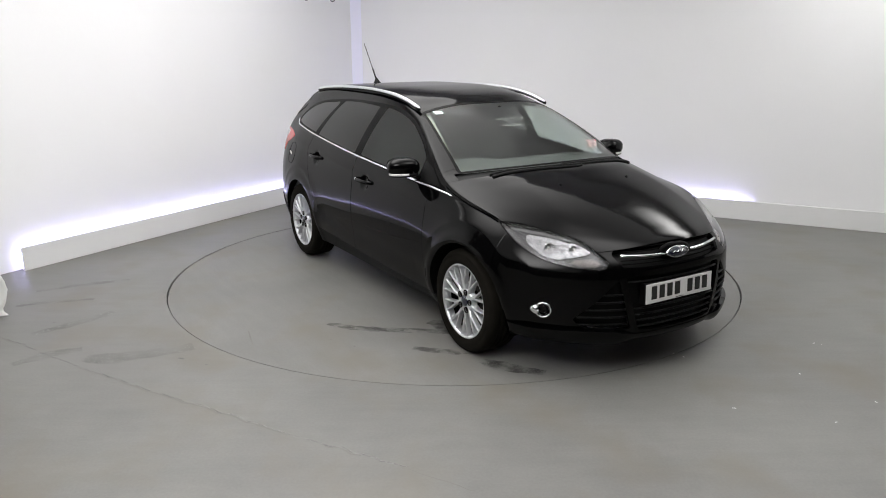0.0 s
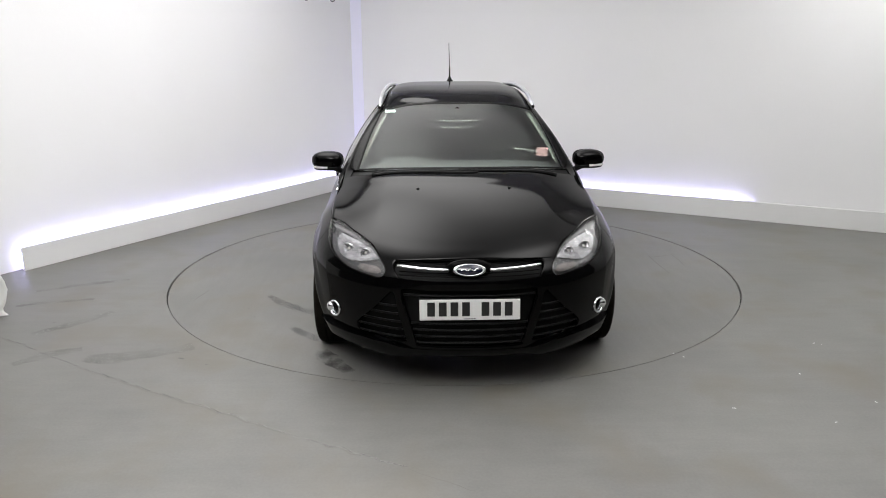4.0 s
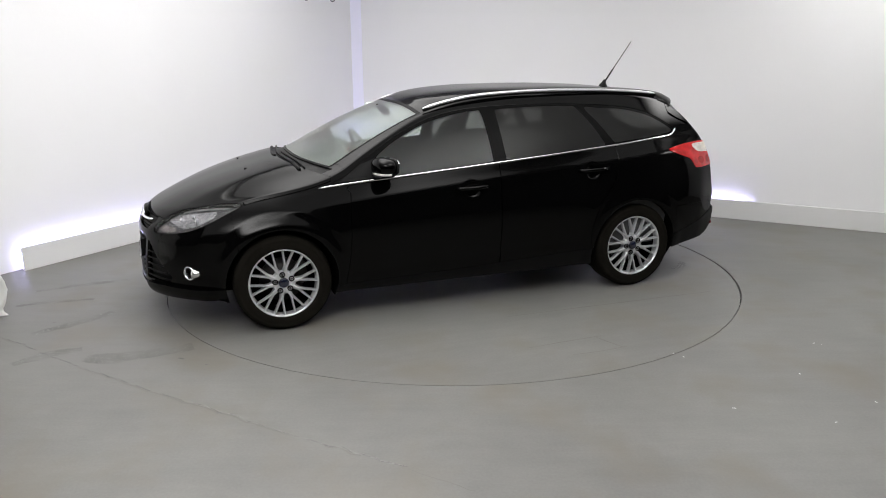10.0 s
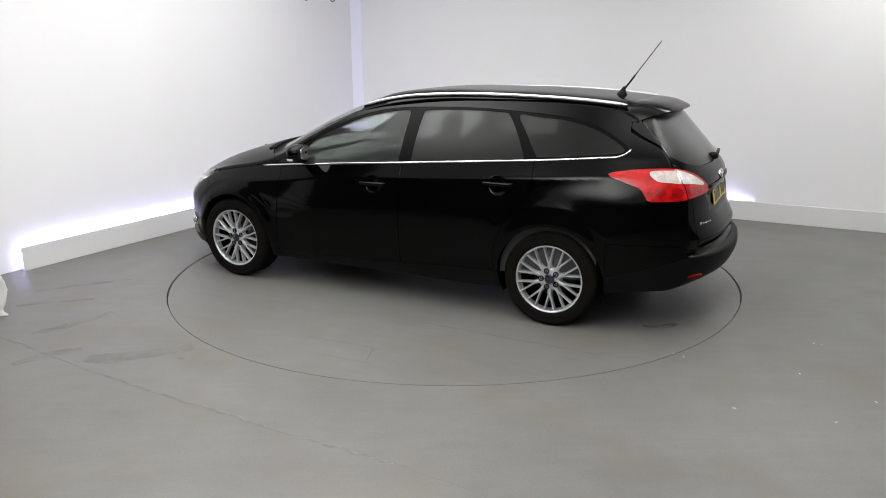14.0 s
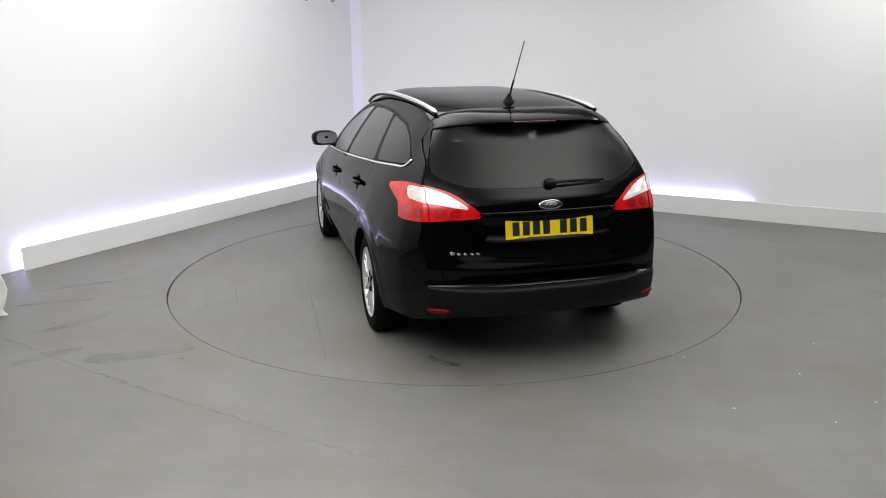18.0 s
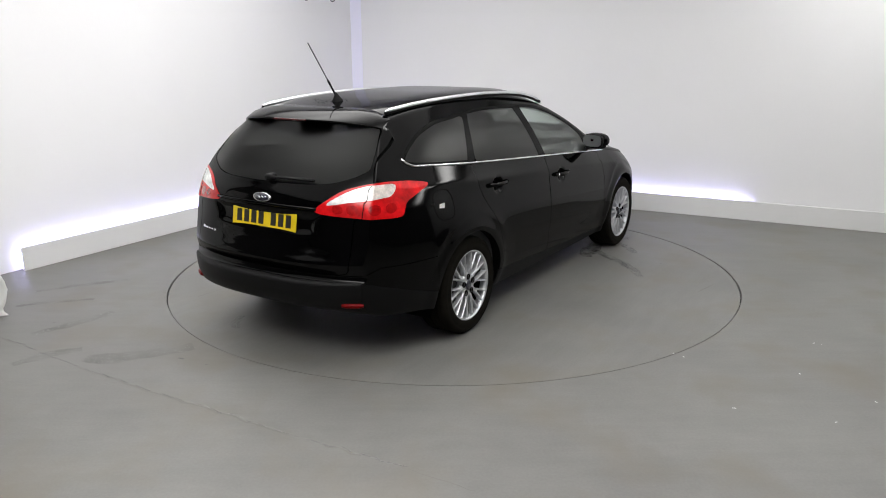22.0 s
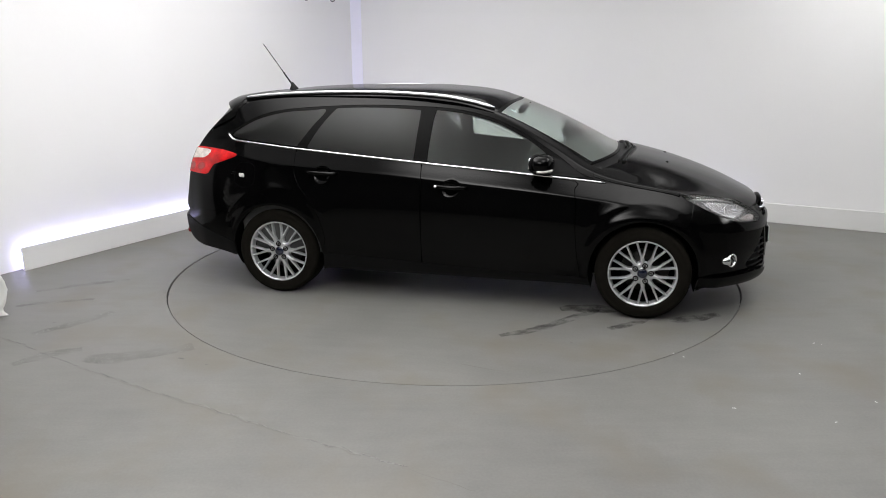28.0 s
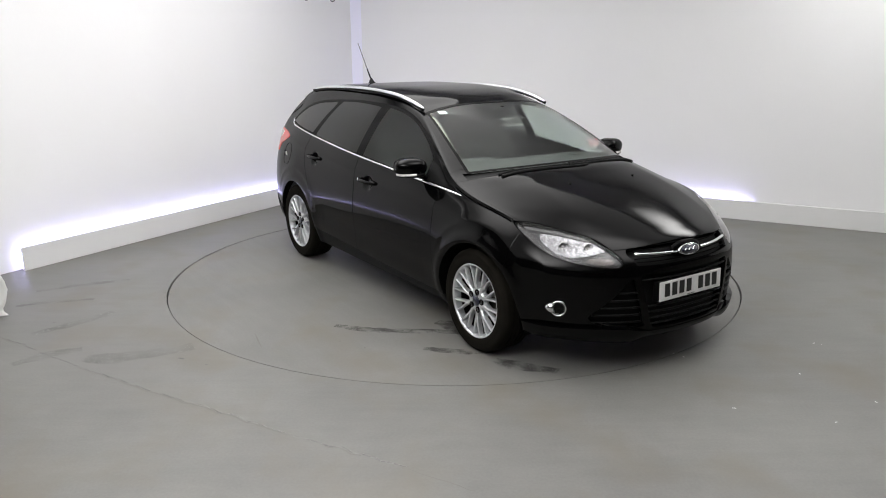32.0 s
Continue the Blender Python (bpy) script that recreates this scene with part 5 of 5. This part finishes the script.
def seat(car, x, y, wide, label):
    e = part("seat", blob("seat", (0.54, wide, 0.17), M_CLOTH, pose(x + 0.08, y, 0.56, 0, -6, 0), 4.0), car, label)
    part("backrest", blob("backrest", (0.17, wide, 0.66), M_CLOTH, pose(x - 0.26, y, 0.86, 0, -18, 0), 3.6), e)
    for dy in ((0,) if wide < 0.8 else (-0.42, 0, 0.42)):
        part("headrest", blob("headrest", (0.10, 0.26, 0.18), M_CLOTH, pose(x - 0.40, y + dy, 1.235, 0, -12, 0), 3.2), e)
        for q in (-0.05, 0.05):
            part("headrest_post", tube("headrest_post", [(x - 0.36, y + dy + q, 1.10), (x - 0.395, y + dy + q, 1.20)], 0.006, M_CHROME, 8), e)
    return e


def build_cabin(car):
    seat(car, 0.02, 0.37, 0.52, "charcoal cloth front seat")
    seat(car, 0.02, -0.37, 0.52, "charcoal cloth front seat")
    seat(car, -0.86, 0.0, 1.30, "charcoal cloth rear bench")
    d = part("dashboard", blob("dashboard", (0.56, 1.36, 0.24), M_TRIM, pose(0.80, 0, 0.90, 0, -8, 0), 4.2, (28, 18)), car, "dark grey dashboard")
    part("dash_top", blob("dash_top", (0.50, 1.30, 0.05), M_TRIM, pose(0.93, 0, 0.995, 0, 6, 0), 4.0, (28, 12)), d)
    part("binnacle", blob("binnacle", (0.20, 0.36, 0.10), M_TRIM, pose(0.66, -0.37, 1.005), 3.0), d)
    part("centre_stack", blob("centre_stack", (0.16, 0.30, 0.34), M_TRIM, pose(0.58, 0, 0.84, 0, 20, 0), 4.0), d)
    part("console", box_mesh("console", (0.9, 0.2, 0.2), M_TRIM, pose(0.15, 0, 0.52), bevel=0.03, seg=3), d)
    ring = [(0.46 + 0.075 * math.sin(a), -0.37 + 0.185 * math.cos(a), 0.955 + 0.170 * math.sin(a)) for a in np.linspace(0, 2 * math.pi, 37)[:-1]]
    sw = part("steering_wheel", tube("steering_wheel", ring, 0.016, M_TRIM, 10, closed=True), car, "black three-spoke steering wheel")
    part("boss", blob("boss", (0.07, 0.16, 0.14), M_TRIM, pose(0.48, -0.37, 0.945, 0, 24, 0), 2.8), sw)
    for a in (0.0, math.pi, -math.pi / 2):
        part("wheel_spoke", tube("wheel_spoke", [(0.48, -0.37, 0.945), (0.46 + 0.075 * math.sin(a), -0.37 + 0.185 * math.cos(a), 0.955 + 0.170 * math.sin(a))], 0.014, M_SATIN, 8), sw)
    m = part("rear_view_mirror", blob("rear_view_mirror", (0.04, 0.24, 0.07), M_PLASTIC, pose(0.37, 0, 1.315, 0, 12, 0), 3.0), car, "black rear-view mirror")
    part("mirror_stalk", tube("mirror_stalk", [(0.38, 0, 1.33), (0.44, 0, 1.365)], 0.02, M_PLASTIC, 8), m)
    for s in (1, -1):
        part("sun_visor", blob("sun_visor", (0.17, 0.42, 0.02), M_LINING, pose(0.16, s * 0.33, 1.372, 0, 12, 0), 4.0), car)
        # door cards
        vs = [(xx, s * (float(side_y(np.array([xx]), np.array([zz]))[0]) - 0.055), zz) for xx in np.linspace(0.80, -1.62, 20) for zz in (0.32, 0.55, 0.80, float(BELT_Z(np.array([xx]))[0]) - 0.005)]
        fs = [(4 * i + j, 4 * i + j + 1, 4 * i + j + 5, 4 * i + j + 4) for i in range(19) for j in range(3)]
        part("door_card", mesh_of("door_card", vs, fs, M_TRIM, True), car)
    part("parcel_floor", box_mesh("parcel_floor", (1.0, 1.2, 0.03), M_TRIM, pose(-1.68, 0, 0.62), bevel=0.005), car)
    part("load_cover", box_mesh("load_cover", (0.75, 1.16, 0.02), M_TRIM, pose(-1.62, 0, 1.02), bevel=0.005), car, "black load cover behind the rear bench")
    # papers: a pink tag hung behind the windscreen, a sticker at its top
    t = part("pink_tag", box_mesh("pink_tag", (0.002, 0.078, 0.060), M_PINK, pose(0.800, 0.555, 1.110, 0, -25, -20), bevel=0), car, "pale pink paper tag behind the windscreen")
    part("tag_stick", tube("tag_stick", [(0.80, 0.525, 1.112), (0.80, 0.37, 1.135)], 0.004, M_PAPER_GLINT, 6), t)
    # white bars stand in for two bright reflections across the windscreen
    for zz, xx, spans in ((1.300, 0.575, ((-0.13, -0.02), (-0.01, 0.13))), (1.262, 0.655, ((-0.12, -0.06), (-0.05, 0.02), (0.05, 0.11)))):
        for y0, y1 in spans:
            part("glint_strip", tube("glint_strip", [(xx, y0, zz), (xx, y1, zz)], 0.0030, M_PAPER_GLINT, 6), car, "thin white strip in place of a windscreen reflection")
    part("screen_sticker", box_mesh("screen_sticker", (0.040, 0.078, 0.002), M_GREENPAPER, pose(0.372, -0.475, 1.352, 0, 24, 7), bevel=0), car, "pale green sticker at the top of the windscreen")


# ---- turntable ----
def stain(parent, name, pts, width, material, label=""):
    """A thin smear along a line, with an uneven outline."""
    p = spline(pts, 10, closed=False)
    vs, fs = [], []
    n = len(p)
    for i in range(n):
        d = p[min(i + 1, n - 1)] - p[max(i - 1, 0)]
        d = d / (np.linalg.norm(d) + 1e-9)
        t = i / (n - 1)
        w = width * (0.35 + 0.65 * math.sin(math.pi * min(1, max(0.04, t * 0.92 + 0.04))) ** 0.5)
        for sgn in (1, -1):
            r = w * (1 + 0.55 * noise.noise(Vector((i * 0.31, sgn * 7.3, width * 90))))
            vs.append((p[i][0] - d[1] * sgn * r, p[i][1] + d[0] * sgn * r, 0.0012))
    for i in range(n - 1):
        fs.append((2 * i, 2 * i + 1, 2 * i + 3, 2 * i + 2))
    return part(name, mesh_of(name, vs, fs, material), parent, label)


def film_mat(name, color, rough, most, scale=11):
    """A thin blotchy film of water or dirt on the floor paint, which shows through."""
    m, n, l, b = node_mat(name)
    tr, mx = n.new("ShaderNodeBsdfTransparent"), n.new("ShaderNodeMixShader")
    b.inputs["Base Color"].default_value = (*color, 1)
    b.inputs["Roughness"].default_value = rough
    nz = n.new("ShaderNodeTexNoise")
    nz.inputs["Scale"].default_value, nz.inputs["Detail"].default_value = scale, 7
    mr = n.new("ShaderNodeMapRange")
    mr.inputs["From Min"].default_value, mr.inputs["From Max"].default_value = 0.36, 0.62
    mr.inputs["To Min"].default_value, mr.inputs["To Max"].default_value = 0.0, most
    tc = n.new("ShaderNodeTexCoord")
    l.new(tc.outputs["Object"], nz.inputs["Vector"])
    l.new(nz.outputs["Fac"], mr.inputs["Value"])
    l.new(mr.outputs[0], mx.inputs[0])
    l.new(tr.outputs[0], mx.inputs[1])
    l.new(b.outputs[0], mx.inputs[2])
    l.new(mx.outputs[0], n["Material Output"].inputs["Surface"])
    return m


M_DAMP = film_mat("damp_floor", (0.075, 0.075, 0.073), 0.22, 0.55)
M_GRIME = film_mat("brown_floor_grime", (0.088, 0.076, 0.058), 0.6, 0.20, 5)
M_PALE = film_mat("pale_crack_edge", (0.24, 0.24, 0.23), 0.6, 0.45, 14)
M_SCUFF = mat("dark_tyre_scuff", (0.085, 0.083, 0.078), 0.6, vary=0.3, scale=20, fine=90)
M_CHIP = mat("white_paint_fleck", (0.75, 0.75, 0.74), 0.6)
M_FADED = mat("worn_floor_paint", (0.112, 0.107, 0.096), 0.5, vary=0.2, scale=8, fine=60)


def build_turntable():
    r = TABLE_R - 0.006
    n = 200
    vs = [(0, 0, 0)] + [(r * math.cos(2 * math.pi * i / n), r * math.sin(2 * math.pi * i / n), z) for z in (0, -0.03) for i in range(n)]
    fs = [(0, 1 + i, 1 + (i + 1) % n) for i in range(n)] + [(1 + i, 1 + n + i, 1 + n + (i + 1) % n, 1 + (i + 1) % n) for i in range(n)]
    t = new("turntable", mesh_of("turntable", vs, fs, M_FLOOR))
    o = Vector((OX, OY))
    car = lambda pts: [(x + o.x, y + o.y) for x, y in pts]
    for pts, w in (((( 0.45, -1.40), (0.60, -1.30), (0.70, -1.20), (0.82, -1.04), (0.98, -0.84), (1.05, -0.70)), 0.040), (((1.13, -1.13), (1.20, -1.06), (1.30, -0.97), (1.42, -0.80)), 0.035), (((0.78, -0.80), (1.0, -0.74), (1.3, -0.70)), 0.07), (((1.52, -0.88), (1.68, -0.80), (1.85, -0.66)), 0.055), (((-1.90, 0.62), (-2.02, 0.56), (-2.10, 0.46)), 0.03)):
        stain(t, "damp_smear", car(pts), w, M_DAMP, "dark damp smear on the floor paint")
    for pts, w in ((((-0.55, 1.72), (-0.30, 1.725), (-0.02, 1.74)), 0.005), (((-0.60, 1.93), (-0.40, 1.94), (-0.22, 1.93)), 0.004), (((-0.50, 1.73), (-0.57, 1.93)), 0.005), (((-1.79, 1.22), (-1.0, 1.20), (-0.13, 1.18)), 0.006), (((0.9, -1.42), (0.92, -1.42)), 0.006), (((0.72, -1.50), (0.735, -1.50)), 0.007), (((0.3, -1.9), (0.55, -1.95)), 0.004)):
        stain(t, "scuff", car(pts), w, M_FADED, "thin dark scuff in the floor paint")
    return tagged(t, label="round grey painted turntable flush with the floor", category="turntable")


def build_floor_marks():
    f = new("floor_crack")
    tagged(f, label="fine pale crack and small flecks in the grey floor paint", category="floor mark", kind="stuff")
    rng = random.Random(4)
    line = [(-2.95, -1.50), (-2.669, -1.676), (-2.3, -1.92), (-1.914, -2.154), (-1.51, -2.39), (-1.158, -2.575), (-0.824, -2.777), (-0.528, -2.932), (-0.30, -3.05), (0.1, -3.27)]
    p = spline(line, 8, closed=False)
    p = [(x + rng.gauss(0, 0.006), y + rng.gauss(0, 0.006)) for x, y in p]
    for a in range(0, len(p) - 6, 6):
        if rng.random() < 0.85:
            stain(f, "crack", p[a:a + 7], 0.0026 + 0.002 * rng.random(), M_FADED)
    for a in range(3, len(p) - 8, 8):
        stain(f, "crack_edge", [(x + 0.006, y + 0.010) for x, y in p[a:a + 8]], 0.005, M_PALE)
    # trodden-in dirt beside the drape and along the crack
    for pts, w in ((((-3.16, -0.90), (-2.95, -0.81), (-2.66, -0.74)), 0.030), (((-3.20, -0.56), (-2.90, -0.38), (-2.59, -0.26)), 0.035), (((-2.21, -1.85), (-1.97, -1.84), (-1.62, -1.66)), 0.085),
                   (((-2.60, -1.95), (-2.45, -1.78), (-2.30, -1.70)), 0.050), (((-2.75, -1.45), (-2.55, -1.25), (-2.40, -1.02)), 0.045)):
        stain(f, "grime", pts, w, M_GRIME)
    for x, y, s, m in ((-1.632, -1.858, 0.022, M_SCUFF), (-2.704, -1.233, 0.011, M_SCUFF), (1.439, -2.512, 0.010, M_CHIP), (1.377, -1.843, 0.007, M_CHIP), (2.244, -1.632, 0.009, M_CHIP), (1.887, -2.665, 0.007, M_CHIP), (2.198, -2.443, 0.008, M_CHIP), (1.958, -2.089, 0.008, M_CHIP), (-2.111, -1.916, 0.012, M_SCUFF), (1.33, -1.79, 0.006, M_CHIP), (2.28, -1.66, 0.006, M_CHIP), (-1.45, -1.95, 0.008, M_SCUFF)):
        a = rng.random() * 3
        stain(f, "fleck", [(x - s * math.cos(a), y - s * math.sin(a)), (x, y + 0.002), (x + s * math.cos(a), y + s * math.sin(a))], s * 0.35, m)


def build_drape():
    """A white cloth that hangs in folds to the floor; its free corner lies on the floor."""
    vs, fs = [], []
    nu, nv = 70, 40
    a, d = Vector((-3.10, -1.13, 0)), Vector((-0.80, -0.60, 0))
    nrm = Vector((0.60, -0.80, 0))
    for j in range(nv):
        z = 1.5 * (1 - j / (nv - 1)) ** 1.4
        low = max(0.0, 1 - z / 0.35)
        # the free edge leans away higher up
        lean = np.interp(z, [0.0, 0.05, 0.10, 0.19, 0.27, 0.34, 0.46, 0.55, 0.8, 1.5], [0.0, 0.015, -0.012, -0.036, -0.022, 0.010, 0.022, 0.065, 0.22, 0.5])
        for i in range(nu):
            u = i / (nu - 1)
            fade = min(1.0, 0.22 + 5 * u)
            wave = 0.045 * math.sin(u * 40 + 1.6 * math.sin(z * 5)) + 0.018 * math.sin(u * 93 + z * 17) + 0.020 * math.sin(z * 24 + u * 11)
            tip = 0.02 * max(0.0, 1 - z / 0.05) * max(0.0, 1 - 30 * u)
            p = a + d * (u * 1.5 + lean * (1 - u) - tip) + nrm * (fade * wave + 0.06 * low * min(1, 4 * u) * (0.5 + 0.5 * math.sin(u * 26 + 1)))
            vs.append((p.x, p.y, max(0.004, z + 0.012 * low * (1 + math.sin(u * 47)))))
    for j in range(nv - 1):
        for i in range(nu - 1):
            fs.append((j * nu + i, j * nu + i + 1, (j + 1) * nu + i + 1, (j + 1) * nu + i))
    ob = new("cloth_drape", mesh_of("cloth_drape", vs, fs, mat("white_cloth", (0.66, 0.66, 0.64), 0.85, vary=0.05, fine=250, bump=0.001), True))
    sol = ob.modifiers.new("thickness", "SOLIDIFY")
    sol.thickness = 0.004
    tagged(ob, label="white cloth drape hanging in folds to the floor", category="drape")


def build_wall_sign():
    """The lower curls of lettering high on the wall, as plain strokes."""
    e = tagged(new("wall_sign"), label="dark script sign high on the white wall", category="sign")
    m = mat("dark_grey_sign_vinyl", (0.10, 0.10, 0.11), 0.5)
    for s0, r in ((0.60 - 0.22, 0.045), (0.60 + 0.28, 0.05)):
        c = CORNER + D_LEFT * s0 - N_LEFT * (GAP - 0.006)
        pts = [(c.x + D_LEFT.x * r * math.cos(a), c.y + D_LEFT.y * r * math.cos(a), 2.375 + r * math.sin(a)) for a in np.linspace(-3.4, 0.6, 16)]
        part("stroke", tube("stroke", pts, 0.006, m, 6), e)
    for k in range(23):
        along, into = (D_LEFT, N_LEFT) if k < 8 else (D_RIGHT, N_RIGHT)
        c = CORNER + along * (0.30 + 0.085 * k if k < 8 else 0.12 + 0.095 * (k - 8)) - into * (GAP - 0.006)
        tall = 0.085 if k in (0, 4, 6, 11, 15, 20) else 0.040
        pts = [(c.x + along.x * u, c.y + along.y * u, (2.47 if k < 8 else 2.66) + v) for u, v in ((-0.035 + 0.07 * q + 0.018 * math.sin(6.28 * q), tall * math.sin(3.14 * q) ** 2 + 0.01 * math.cos(9 * q)) for q in np.linspace(0, 1, 12))]
        part("stroke", tube("stroke", pts, 0.007, m, 6), e)


# ---- assembly ----
OX, OY = 0.183, 0.018       # the car's middle on the turntable, in its own directions

CAR, F_BUMPER, TAILGATE, R_BUMPER, DOORS_F, DOORS_R = build_car()
build_wheels(CAR)
build_trim(CAR, F_BUMPER, TAILGATE, R_BUMPER, DOORS_F, DOORS_R)
build_cabin(CAR)
TURNTABLE = build_turntable()
build_floor_marks()
build_drape()
build_wall_sign()
# unseen glowing panels added overhead: one broad sheet, then those along the walls
ceiling_panel(*SHEET_AT, *SHEET_SIZE, M_SHEET, SHEET_TURN)
for px, py, sx, sy, turn in WALL_FILLS:
    ceiling_panel(px, py, sx, sy, M_SOFT_WALL_FILL if px < 0 else M_WALL_FILL, turn)


def motions():
    """The turntable turns once, clockwise from above, and carries the car."""
    turns = [(0, -58.07), (0.5, -58.07), (1, -58.70), (1.5, -60.76), (2, -64.78), (2.5, -70.1), (3, -76.30), (4, -88.3), (5, -100.3), (6, -112.25), (7, -124.15), (8, -136.0), (9, -147.8), (10, -159.4), (11, -170.85), (12, -182.4), (13, -194.3),
             (14, -206.3), (15, -218.25), (16, -230.2), (17, -242.15), (18, -254.2), (19, -266.23), (20, -278.26), (21, -290.35), (22, -302.4), (23, -314.38), (24, -326.36), (25, -338.2)]
    turns += [(26, -350.0), (27, -361.6), (28, -373.2), (29, -385.0), (30, -396.8), (31, -408.7), (31.5, -412.95), (32, -415.77)]
    walk(TURNTABLE, [(t, pose(0, 0, 0, 0, 0, a)) for t, a in turns])
    walk(CAR, [(t, pose(0, 0, 0, 0, 0, a) @ pose(OX, OY, 0)) for t, a in turns])


motions()
